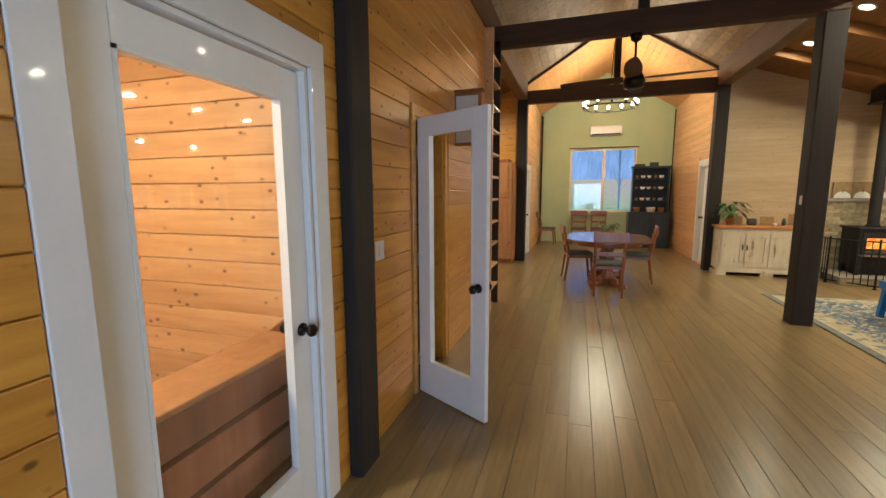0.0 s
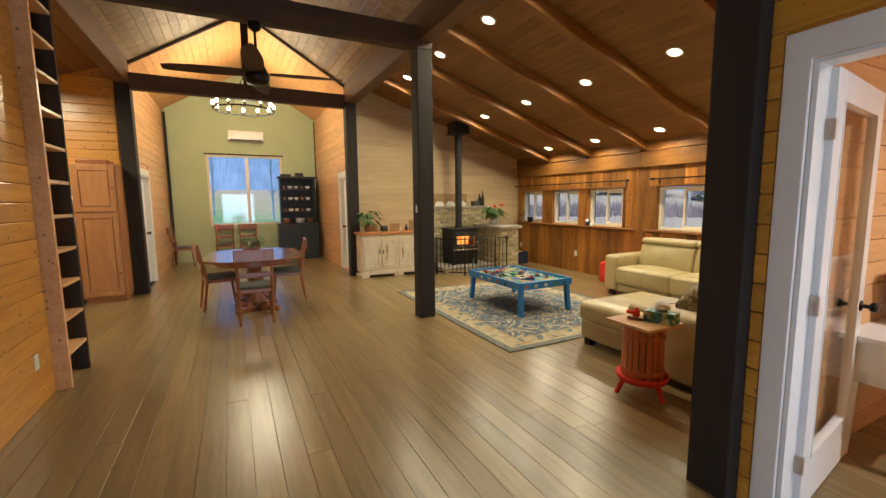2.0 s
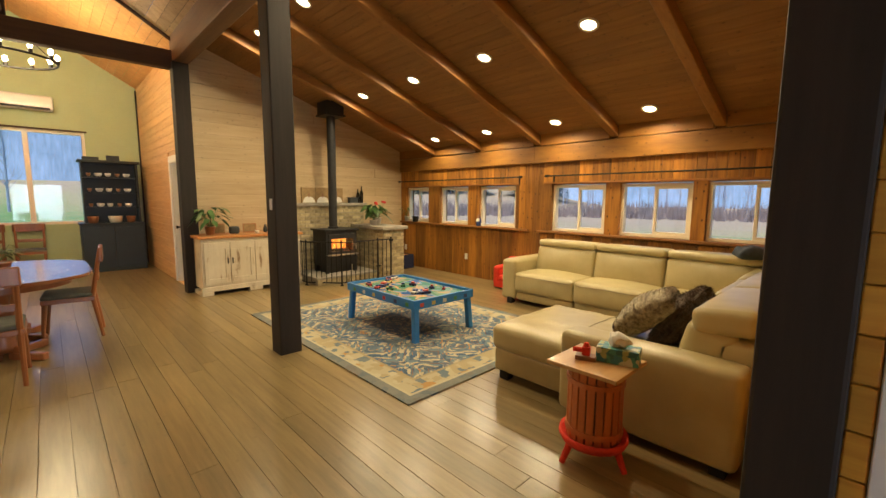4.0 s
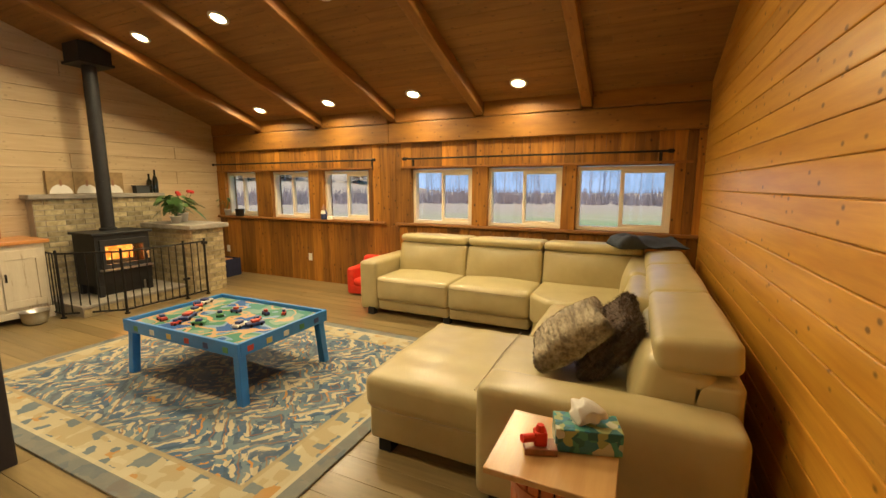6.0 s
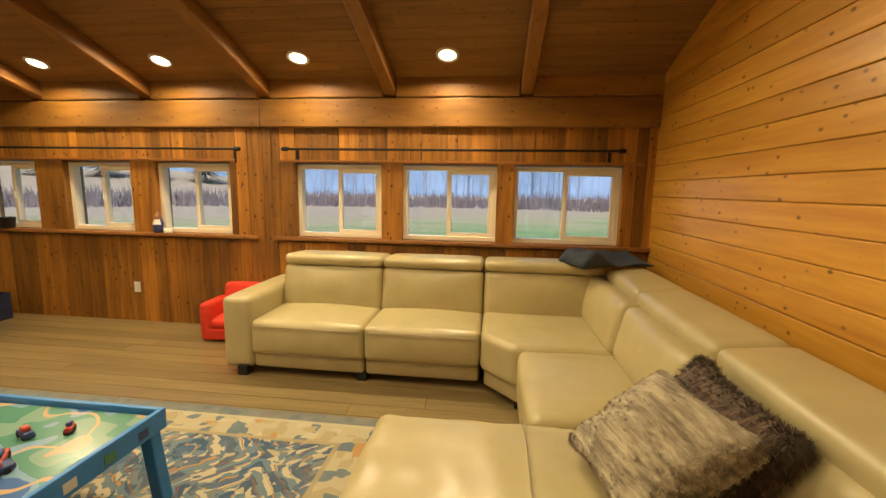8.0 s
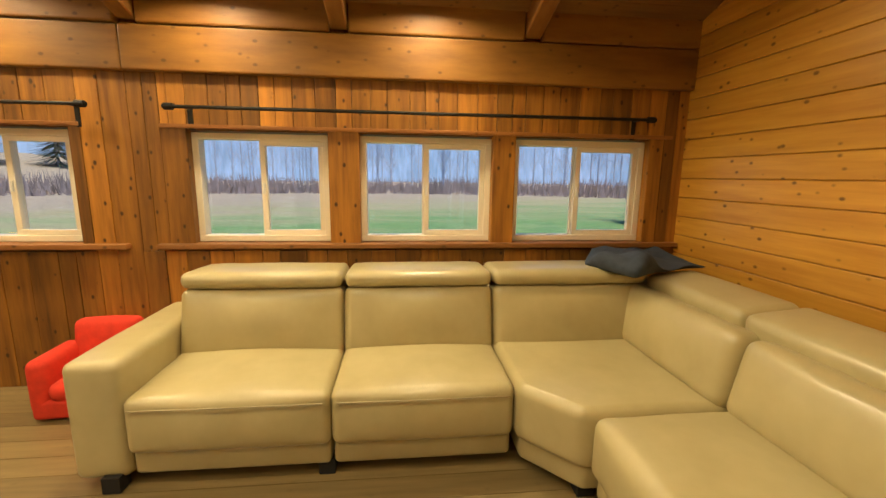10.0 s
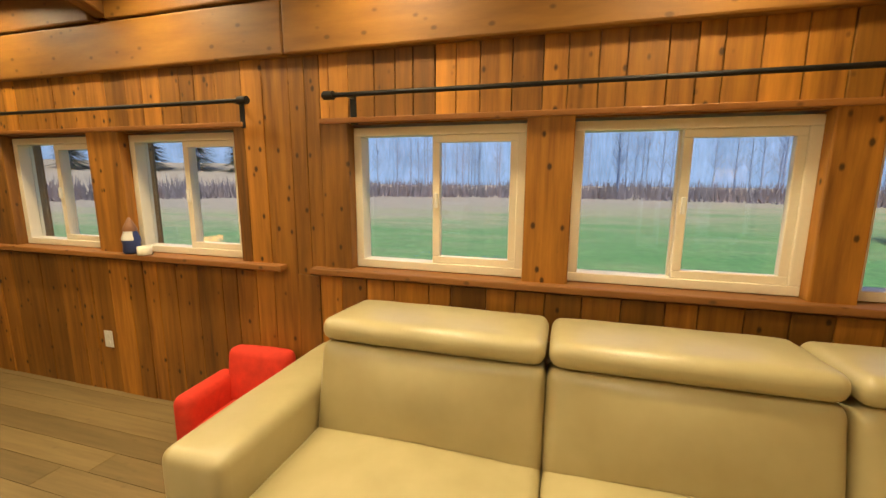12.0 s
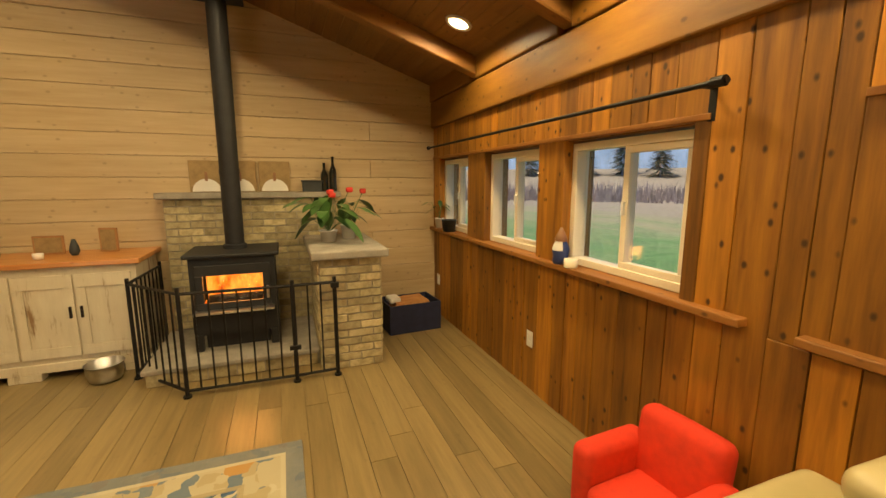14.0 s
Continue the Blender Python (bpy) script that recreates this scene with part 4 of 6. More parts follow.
for z in (0.19, 0.47):
    part("hoop", lathe([(0.151, z), (0.158, z), (0.158, z + 0.03), (0.151, z + 0.03)], 40), red_wood, st, smooth=False)
part("drip_tray", lathe([(0.10, 0.125), (0.175, 0.12), (0.19, 0.15), (0.186, 0.175), (0.17, 0.15), (0.10, 0.145)], 32), red_cloth, st, "red enamelled iron drip tray", smooth=True)
for i in range(3):
    a = 2 * math.pi * i / 3 + 2.6
    part("leg", tubes(((0.13 * math.cos(a), 0.13 * math.sin(a), 0.14), (0.19 * math.cos(a), 0.19 * math.sin(a), 0.0), 0.022, 0.016)), red_cloth, st)
tb = thing("tissue_box", (3.52, 3.20, 0.588), "leaf printed cardboard tissue box on the barrel table", "tissue box", 15)
part("box", boxes((-0.06, 0.06, -0.11, 0.11, 0, 0.085), bevel=0.003), tissue_card, tb)
b = bmesh.new()
pillow(b, (-0.03, -0.05, 0.08), (0.03, 0.05, 0.15), 0.025, (0.005, 0.005, 0.01), 8)
for v in b.verts:
    v.co += Vector((0.02, 0.025, 0.02)) * noise.noise(v.co * 30)
part("tissue", b, ceramic, tb, "crumpled white tissue", True)
ml = thing("wooden_toy", (3.42, 3.34, 0.588), "small red wooden mill toy on a block", "toy", 20)
part("block", boxes((-0.035, 0.035, -0.055, 0.055, 0, 0.025), bevel=0.003), cherry, ml)
part("body", boxes((-0.022, 0.022, -0.022, 0.022, 0.025, 0.075), bevel=0.006), red_cloth, ml)
part("spout", tubes(((0, 0, 0.05), (-0.03, 0.065, 0.06), 0.014), ((0, 0.0, 0.07), (0.0, 0, 0.095), 0.02, 0.012)), red_cloth, ml)

# ---- red child's armchair ----
rc = thing("child_armchair", (6.845, 6.42, 0), "small red plush child's armchair against the wall", "armchair", 4)


def plush(name, lo, hi, r, puff=(0, 0, 0), m=None):
    b = bmesh.new()
    pillow(b, lo, hi, r, puff, 5, m)
    part(name, b, red_cloth, rc, smooth=True)


plush("base", (-0.26, -0.30, 0.02), (0.24, 0.30, 0.16), 0.03)
plush("seat", (-0.27, -0.19, 0.15), (0.14, 0.19, 0.27), 0.05, (0.01, 0, 0.02))
plush("armrest", (-0.26, 0.18, 0.05), (0.2, 0.32, 0.44), 0.06)
plush("armrest", (-0.26, -0.32, 0.05), (0.2, -0.18, 0.44), 0.06)
plush("backrest", (0.08, -0.23, 0.15), (0.22, 0.23, 0.60), 0.055, (0.02, 0, 0.01), lean(0.1, 0, 0.2, "Y", 8))

rc.scale = (0.82, 0.84, 0.86)

# ---- stove corner ----
def brick_block(parent, x0, x1, y0, y1, z0, z1, faces, long=0.20, high=0.066, deep=0.012):
    """Bricks on the chosen faces of a masonry block: 'f' front (-y), 'r' right (+x), 'l' left (-x)."""
    rnd = random.Random(int(x0 * 100))
    rows = int(round((z1 - z0) / high))
    hh = (z1 - z0) / rows
    cache = {}
    for r in range(rows):
        z = z0 + r * hh
        for f in faces:
            u, e = (x0, x1) if f == "f" else (y0, y1)
            if r % 2:
                u -= long / 2
            while u < e:
                a, b2 = max(u, x0 if f == "f" else y0), min(u + long, e)
                u += long
                w = round(b2 - a - 0.010, 4)
                if w < 0.02:
                    continue
                if w not in cache:
                    cache[w] = mesh_of("brick", boxes((0, w, -deep, 0.0, 0.005, hh - 0.005), bevel=0.003), brick_face)
                ob = new("brick", cache[w])
                ob.parent = parent
                j = rnd.uniform(-0.003, 0.003)
                if f == "f":
                    ob.matrix_basis = pose(a + 0.005, y0 + j, z)
                elif f == "r":
                    ob.matrix_basis = pose(x1 - j, a + 0.005, z, 0, 0, 90)
                else:
                    ob.matrix_basis = pose(x0 + j, b2 - 0.005, z, 0, 0, -90)


hearth_wall = thing("brick_hearth_wall", (0, 0, 0), "pale brick heat wall with stone cap behind the stove", "fireplace", kind="structure")
part("core", boxes((4.52, 5.99, 9.60, 9.765, 0.0, 1.33)), mortar, hearth_wall)
part("cap", boxes((4.47, 6.04, 9.54, 9.767, 1.33, 1.385), bevel=0.01), stone_cap, hearth_wall, "grey stone mantel cap")
pier = thing("brick_pier", (0, 0, 0), "pale brick wing wall with thick stone cap beside the stove", "brick pier", kind="structure")
part("core", boxes((5.73, 6.20, 8.55, 9.59, 0.0, 0.90)), mortar, pier)
part("cap", boxes((5.67, 6.26, 8.48, 9.59, 0.90, 0.965), bevel=0.012), stone_cap, pier, "grey stone slab cap")
hearth = thing("hearth_base", (0, 0, 0), "low brick hearth platform under the stove", "hearth", kind="structure")
part("core", boxes((4.50, 5.715, 8.72, 9.59, 0.0, 0.10)), mortar, hearth)
part("slab", boxes((4.48, 5.716, 8.69, 9.59, 0.10, 0.135), bevel=0.006), stone_cap, hearth)

sv = thing("wood_stove", (5.10, 9.18, 0.135), "black cast iron wood stove with a burning fire", "stove")
for row in ((-0.31, 0.31, 0.235, 0.25, 0.16, 0.76), (-0.31, -0.295, -0.22, 0.235, 0.16, 0.76), (0.295, 0.31, -0.22, 0.235, 0.16, 0.76), (-0.31, 0.31, -0.22, 0.235, 0.13, 0.16),
            (-0.31, -0.235, -0.235, -0.22, 0.16, 0.76), (0.235, 0.31, -0.235, -0.22, 0.16, 0.76), (-0.235, 0.235, -0.235, -0.22, 0.66, 0.76), (-0.235, 0.235, -0.235, -0.22, 0.16, 0.36)):
    part("firebox_plate", boxes(row), stove_iron, sv)
part("top_plate", boxes((-0.345, 0.345, -0.27, 0.27, 0.76, 0.79), bevel=0.008), stove_iron, sv)
door = part("stove_door", boxes((-0.27, 0.27, -0.262, -0.236, 0.34, 0.40), (-0.27, 0.27, -0.262, -0.236, 0.62, 0.70), (-0.27, -0.215, -0.262, -0.236, 0.40, 0.62), (0.215, 0.27, -0.262, -0.236, 0.40, 0.62), bevel=0.004), stove_iron, sv)
part("glass", boxes((-0.215, 0.215, -0.250, -0.246, 0.40, 0.62)), pane_glass, door).visible_shadow = False
part("handle", tubes(((0.25, -0.262, 0.5), (0.25, -0.30, 0.48), 0.009), ((0.25, -0.30, 0.52), (0.25, -0.30, 0.42), 0.011)), steel, door)
part("ash_lip", boxes((-0.29, 0.29, -0.33, -0.235, 0.325, 0.345), bevel=0.004), steel, sv)
part("pedestal", boxes((-0.24, 0.24, -0.15, 0.2, 0.0, 0.13), bevel=0.006), stove_iron, sv)
for sx in (-1, 1):
    for sy in (-1, 1):
        part("leg", boxes((sx * 0.28 - 0.03, sx * 0.28 + 0.03, sy * 0.2 - 0.03, sy * 0.2 + 0.03, 0.0, 0.14), bevel=0.008), stove_iron, sv)
b = bmesh.new()
pillow(b, (-0.24, -0.02, 0.30), (0.24, 0.16, 0.66), 0.07, (0, 0.02, 0), 8)
for v in b.verts:
    v.co.z += 0.05 * noise.noise(v.co * 12)
part("flames", b, fire, sv, "orange flames", True)
part("ember_bed", boxes((-0.27, 0.27, -0.2, 0.2, 0.16, 0.34), bevel=0.02), fire, sv, "glowing embers")
for i, y in enumerate((-0.13, 0.02)):
    part("log", tubes(((-0.2, y, 0.40 + 0.03 * i), (0.2, y + 0.03, 0.39), 0.04)), black_void, sv, "charred log", True)
fl = new("fire_glow", bpy.data.lights.new("fire_glow", "AREA"))
fl.data.shape, fl.data.size, fl.data.size_y, fl.data.energy, fl.data.color = "RECTANGLE", 0.4, 0.18, 3.0, (1.0, 0.35, 0.08)
fl.matrix_world = look((5.10, 9.04, 0.64), (5.10, 7.0, 0.45))
fp = thing("flue_pipe", (5.10, 9.24, 0.925), "black stove pipe rising to a ceiling box", "stove pipe")
part("pipe", lathe([(0.075, 0.0), (0.075, 0.62), (0.079, 0.62), (0.079, 0.66), (0.075, 0.66), (0.075, 2.05)], 28), stove_iron, fp)
part("collar", lathe([(0.095, 0.0), (0.095, 0.03), (0.076, 0.04)], 28), stove_iron, fp)
part("ceiling_box", boxes((-0.17, 0.17, -0.17, 0.17, 2.02, 2.24), (-0.19, 0.19, -0.19, 0.19, 2.0, 2.03), bevel=0.004), stove_iron, fp)

# safety gate round the stove
gate = thing("stove_gate", (0, 0, 0), "black iron hearth gate round the stove", "safety gate")
GZ = 0.74


def gate_panel(x0, y0, x1, y1, top=GZ, low=0.05):
    n = max(2, int(math.hypot(x1 - x0, y1 - y0) / 0.085))
    part("rail", tubes(((x0, y0, top), (x1, y1, top), 0.011), n=8), dark_metal, gate)
    part("rail", tubes(((x0, y0, low), (x1, y1, low), 0.011), n=8), dark_metal, gate)
    for i in range(n + 1):
        f = i / n
        x, y = x0 + (x1 - x0) * f, y0 + (y1 - y0) * f
        part("bar", tubes(((x, y, low), (x, y, top), 0.007), n=6), dark_metal, gate)


for a, b2 in (((4.44, 9.60), (4.40, 8.92)), ((4.40, 8.92), (4.81, 8.46)), ((4.81, 8.46), (5.52, 8.44)), ((5.54, 8.44), (5.82, 8.45))):
    gate_panel(*a, *b2)
for x, y in ((4.40, 8.92), (4.81, 8.46), (5.53, 8.44), (5.83, 8.45), (4.44, 9.62)):
    part("post", tubes(((x, y, 0.0), (x, y, GZ + 0.04), 0.014), ((x, y, 0.0), (x, y, 0.015), 0.028)), dark_metal, gate)
part("latch", boxes((5.80, 5.86, 8.42, 8.47, 0.70, 0.74), bevel=0.004), dark_metal, gate)
part("latch", boxes((5.49, 5.57, 8.41, 8.44, 0.26, 0.29), bevel=0.004), dark_metal, gate)

# ---- on the mantel ----
for i, x in enumerate((4.86, 5.14, 5.44)):
    pc = thing("snowman_picture", (x, 9.72, 1.388), "small tan canvas with a plain white snowman shape", "picture", group="canvases on the mantel")
    part("canvas", boxes((-0.138, 0.138, -0.02, 0.02, 0, 0.285), bevel=0.003), tan_card, pc)
    b = bmesh.new()
    tube(b, (0, -0.0215, 0.0), (0, -0.0245, 0.0), 0.12, n=28)
    bmesh.ops.bisect_plane(b, geom=b.verts[:] + b.edges[:] + b.faces[:], plane_co=(0, 0, 0.005), plane_no=(0, 0, 1), clear_inner=True)
    part("snow_shape", b, ceramic, pc)
    part("nose", boxes((-0.012, 0.012, -0.028, -0.0255, 0.10, 0.18)), terracotta, pc)
tr = thing("tin_tray", (5.78, 9.66, 1.386), "dark metal planter tin on the mantel", "tin")
part("tin", boxes((-0.09, 0.09, -0.05, 0.05, 0.0, 0.10), (-0.10, 0.10, -0.06, 0.06, 0.095, 0.11), bevel=0.004), dark_pot, tr)
for x, h in ((5.90, 0.28), (5.985, 0.34)):
    bt = solid("bottle", lathe([(0.034, 0.0), (0.036, 0.01), (0.036, h * 0.55), (0.030, h * 0.65), (0.013, h * 0.75), (0.013, h * 0.97), (0.015, h * 0.97), (0.015, h)], 20), bottle_glass, (x, 9.66, 1.386), "empty dark glass bottle on the mantel", "bottle", 0, True)


def plant(name, loc, pot, leaves, label, size=0.16, spread=0.24, height=0.3, potr=0.07, poth=0.12, flowers=0, seed=1):
    p = thing(name, loc, label, "potted plant")
    part("pot", lathe([(potr * 0.75, 0), (potr, poth), (potr * 1.06, poth), (potr * 1.06, poth * 0.9), (potr * 0.9, poth * 0.9)], 20), pot, p, smooth=True)
    rnd = random.Random(seed)
    for i in range(leaves):
        a, out, h = rnd.uniform(0, 2 * math.pi), spread * rnd.uniform(0.25, 1.0), height * rnd.uniform(0.3, 1.0)
        tip = Vector((out * math.cos(a), out * math.sin(a), poth + h))
        b = bmesh.new()
        tube(b, (0, 0, poth * 0.8), tip, 0.003, 0.002, 5)
        L, W = size * rnd.uniform(0.7, 1.15), size * rnd.uniform(0.18, 0.26)
        d = Vector((math.cos(a), math.sin(a), rnd.uniform(-0.7, 0.25))).normalized()
        s = d.cross(Vector((0, 0, 1))).normalized()
        rows = []
        for k in range(6):
            f = k / 5
            w = W * math.sin(math.pi * min(0.98, f * 0.93 + 0.05)) ** 0.8
            c = tip + d * L * f - Vector((0, 0, 1)) * L * 0.35 * f * f
            rows.append((b.verts.new(c - s * w + Vector((0, 0, 0.15 * w))), b.verts.new(c), b.verts.new(c + s * w + Vector((0, 0, 0.15 * w)))))
        for r0, r1 in zip(rows, rows[1:]):
            b.faces.new((r0[0], r0[1], r1[1], r1[0]))
            b.faces.new((r0[1], r0[2], r1[2], r1[1]))
        part("leaf", b, leaf_green, p, smooth=True)
    for i in range(flowers):
        a = rnd.uniform(-0.6, 0.9)
        q = Vector((spread * 0.9 * math.cos(a * 2), -0.05, poth + height * rnd.uniform(0.95, 1.25)))
        part("flower_stem", tubes(((0, 0, poth), q, 0.003), n=5), leaf_green, p)
        b = bmesh.new()
        pillow(b, q - Vector((0.03, 0.015, 0.02)), q + Vector((0.03, 0.015, 0.025)), 0.014, (0, 0, 0), 3)
        part("flower", b, flower_red, p, "red flower", True)
    return p


plant("flowering_plant", (5.86, 9.05, 0.966), ceramic, 26, "leafy green plant with red flowers on the brick pier", 0.21, 0.21, 0.30, 0.075, 0.10, 3, 3)
plant("flowering_plant", (6.05, 9.18, 0.966), plastic_white, 14, "drooping green plant in a white pot", 0.19, 0.17, 0.28, 0.07, 0.13, 1, 8)
plant("potted_plant", (3.08, 9.38, 0.905), terracotta, 34, "bushy green houseplant in a brown pot on the buffet", 0.17, 0.21, 0.30, 0.075, 0.13, 0, 5)
plant("sill_plant", (7.08, 9.55, 0.983), ceramic, 7, "small plant in a white pot on the window sill", 0.11, 0.10, 0.24, 0.05, 0.11, 0, 9)
solid("pot", lathe([(0.06, 0), (0.075, 0.12), (0.078, 0.12), (0.07, 0.11)], 20), dark_pot, (7.06, 9.22, 0.983), "charcoal plant pot on the window sill", "pot", 0, True)
gm = mesh_of("gnome_figurine", lathe([(0.040, 0), (0.050, 0.012), (0.046, 0.05), (0.052, 0.085), (0.050, 0.10), (0.040, 0.125), (0.036, 0.14), (0.040, 0.15), (0.030, 0.175), (0.016, 0.205), (0.004, 0.225)], 16), deco[3], True)
for m in (ceramic, terracotta):
    gm.materials.append(m)
for f in gm.polygons:
    # dark coat, white beard to the front, red cap
    f.material_index = 2 if f.center.z > 0.145 else 1 if f.center.z > 0.09 and f.center.x < -0.01 else 0
gn = new("gnome_figurine", gm)
gn.matrix_basis = pose(7.085, 7.42, 0.983)
tagged(gn, "small painted garden gnome on the window sill", "figurine")
solid("candle", lathe([(0.038, 0), (0.04, 0.005), (0.04, 0.05), (0.034, 0.05), (0.03, 0.04)], 20), vinyl, (7.07, 7.30, 0.983), "short cream candle on the window sill", "candle", 0, True)

# ---- log bin ----
lb = thing("log_bin", (6.66, 9.32, 0), "navy canvas bin of firewood and paper in the corner", "storage bin", 4)
part("bin", boxes((-0.27, 0.27, -0.20, -0.185, 0.0, 0.29), (-0.27, 0.27, 0.185, 0.20, 0.0, 0.29), (-0.27, -0.255, -0.185, 0.185, 0.0, 0.29), (0.255, 0.27, -0.185, 0.185, 0.0, 0.29), (-0.255, 0.255, -0.185, 0.185, 0, 0.02), bevel=0.004), navy, lb)
for i in range(6):
    y = -0.13 + 0.05 * i
    part("firewood", tubes(((-0.2 + 0.03 * (i % 3), y, 0.24 + 0.02 * (i % 2)), (0.17, y + 0.02, 0.26), 0.035), n=7), oak, lb)
part("paper", boxes((-0.22, -0.10, -0.05, 0.12, 0.27, 0.33), bevel=0.02), ceramic, lb)
solid("steel_bowl", lathe([(0.07, 0), (0.10, 0.015), (0.115, 0.07), (0.12, 0.14), (0.128, 0.142), (0.112, 0.135), (0.10, 0.07), (0.06, 0.02)], 28), steel, (4.18, 8.98, 0.0), "stainless steel bowl on the floor by the gate", "bowl", 0, True)

# ---- buffet ----
bf = thing("buffet_cabinet", (2.86, 9.12, 0), "distressed cream buffet with butcher block top", "cabinet")
BW = 1.56
part("carcass", boxes((0.02, BW - 0.02, 0.02, 0.60, 0.10, 0.86), bevel=0.004), buffet_white, bf)
part("top", boxes((-0.02, BW + 0.02, -0.02, 0.62, 0.86, 0.90), bevel=0.006), butcher, bf, "orange butcher block top")
part("plinth", boxes((0.0, BW, 0.0, 0.02, 0.06, 0.13), (0.0, 0.16, 0.0, 0.6, 0.0, 0.06), (BW - 0.16, BW, 0.0, 0.6, 0.0, 0.06), (BW / 2 - 0.1, BW / 2 + 0.1, 0.0, 0.1, 0.0, 0.06), bevel=0.006), buffet_white, bf)
for i in range(4):
    x0 = 0.05 + i * 0.368
    d = part("cabinet_door", boxes((x0, x0 + 0.352, 0.0, 0.018, 0.70, 0.80), (x0, x0 + 0.352, 0.0, 0.018, 0.17, 0.25), (x0, x0 + 0.06, 0.0, 0.018, 0.25, 0.70), (x0 + 0.292, x0 + 0.352, 0.0, 0.018, 0.25, 0.70), bevel=0.003), buffet_white, bf)
    part("door_panel", boxes((x0 + 0.061, x0 + 0.291, 0.010, 0.018, 0.251, 0.699), bevel=0.003), buffet_white, d)
    hx = x0 + (0.325 if i % 2 == 0 else 0.027)
    part("handle", boxes((hx - 0.008, hx + 0.008, -0.02, 0.0, 0.47, 0.56), bevel=0.004), bronze, d)
tray = solid("speaker", boxes((-0.075, 0.075, -0.05, 0.05, 0, 0.12), bevel=0.03), dark_pot, (3.42, 9.36, 0.905), "small dark fabric speaker on the buffet", "speaker", 0, True)
for x, w, h, r in ((3.24, 0.20, 0.16, 8), (3.72, 0.21, 0.15, -5), (4.12, 0.15, 0.20, -20)):
    pf = thing("photo_frame", (x, 9.55, 0.902), "small framed photograph standing on the buffet", "photo frame", r, group="photos on the buffet")
    part("frame", boxes((-w / 2, w / 2, -0.008, 0.008, 0, h), bevel=0.003), oak, pf)
    part("photo", boxes((-w / 2 + 0.015, w / 2 - 0.015, -0.011, -0.0085, 0.015, h - 0.015)), tan_card, pf)
solid("tea_light", lathe([(0.03, 0), (0.035, 0.04), (0.03, 0.045), (0.027, 0.035)], 16), ceramic, (3.75, 9.30, 0.902), "small white tea light holder", "candle", 0, True)
solid("carved_bird", lathe([(0.02, 0), (0.035, 0.03), (0.03, 0.07), (0.012, 0.13)], 12), dark_pot, (3.93, 9.42, 0.902), "small dark carved figurine on the buffet", "figurine", 0, True)

# ---- doors ----
def knob(parent, x, y0, y1, z):
    """A pair of round knobs through a door leaf that lies in the x direction."""
    for s, y in ((-1, y0), (1, y1)):
        ob = part("door_knob", lathe([(0.030, 0.0), (0.030, 0.008), (0.012, 0.012), (0.012, 0.035), (0.024, 0.042), (0.029, 0.055), (0.024, 0.068), (0.008, 0.072)], 18), bronze, parent, "dark bronze round knob", True)
        ob.matrix_basis = pose(x, y, z, 90 if s < 0 else -90, 0, 0)


def glazed_door(name, hinge, rz, width, height, label):
    """A white one-lite door; its leaf runs from the hinge along local x."""
    d = thing(name, (*hinge, 0.012), label, "door", rz, kind="structure")
    st_w, th = 0.115, 0.018
    part("door_leaf", boxes((0, st_w, -th, th, 0, height), (width - st_w, width, -th, th, 0, height), (st_w, width - st_w, -th, th, 0, 0.25), (st_w, width - st_w, -th, th, height - 0.12, height), bevel=0.003), white_paint, d)
    part("glazing_bead", boxes((st_w, st_w + 0.012, -th - 0.003, th + 0.003, 0.25, height - 0.12), (width - st_w - 0.012, width - st_w, -th - 0.003, th + 0.003, 0.25, height - 0.12), (st_w, width - st_w, -th - 0.003, th + 0.003, 0.25, 0.262), (st_w, width - st_w, -th - 0.003, th + 0.003, height - 0.132, height - 0.12)), white_paint, d)
    g = part("door_glass", boxes((st_w, width - st_w, -0.003, 0.003, 0.25, height - 0.12)), pane_glass, d)
    g.visible_shadow = False
    knob(d, width - 0.06, -th, th, 0.90)
    for z in (0.25, 1.02, 1.80):
        part("hinge", boxes((-0.014, 0.004, -th - 0.006, th + 0.006, z - 0.045, z + 0.045), bevel=0.002), brass_plate, d)
    return d


def casing(name, axis_x, out, y0, y1, z1, w=0.10, depth=0.14, mat=white_paint, label="white painted door casing"):
    """White casing and jamb round a doorway in a wall across x; out: +1 or -1 is the side of the hall."""
    c = thing(name, (axis_x, 0, 0), label, "door frame", kind="structure")
    a, b = (0.0, 0.022) if out > 0 else (-0.022, 0.0)
    part("casing", boxes((a, b, y0 - w, y0, 0, z1), (a, b, y1, y1 + w, 0, z1), (a, b, y0 - w, y1 + w, z1, z1 + w + 0.02), bevel=0.004), mat, c)
    p, q = (-depth, -0.001) if out > 0 else (0.001, depth)
    part("jamb", boxes((p, q, y0 + 0.001, y0 + 0.02, 0, z1 - 0.02), (p, q, y1 - 0.02, y1 - 0.001, 0, z1 - 0.02), (p, q, y0 + 0.001, y1 - 0.001, z1 - 0.02, z1 - 0.001)), mat, c)


casing("door_frame", -0.74, 1, 1.12, 2.05, 2.06)
glazed_door("door_1", (-0.79, 1.145), 90, 0.885, 2.02, "closed white glazed door to the pine side room")
casing("door_frame", -0.74, 1, 3.27, 3.97, 2.06, 0.06, 0.14, pine_wall_y, "unpainted pine door casing")
glazed_door("door_2", (-0.70, 3.29), -29, 0.655, 2.03, "open white glazed door with dark bronze knobs")
casing("door_frame", 2.88, -1, 1.22, 2.12, 2.10, depth=0.12)
glazed_door("door_3", (2.99, 2.09), 8, 0.86, 2.06, "white glazed door swung open into the small room")
casing("door_frame", -0.76, 1, 10.06, 10.95, 2.03, depth=0.16)
casing("door_frame", 2.88, -1, 10.05, 10.75, 2.05, depth=0.16)


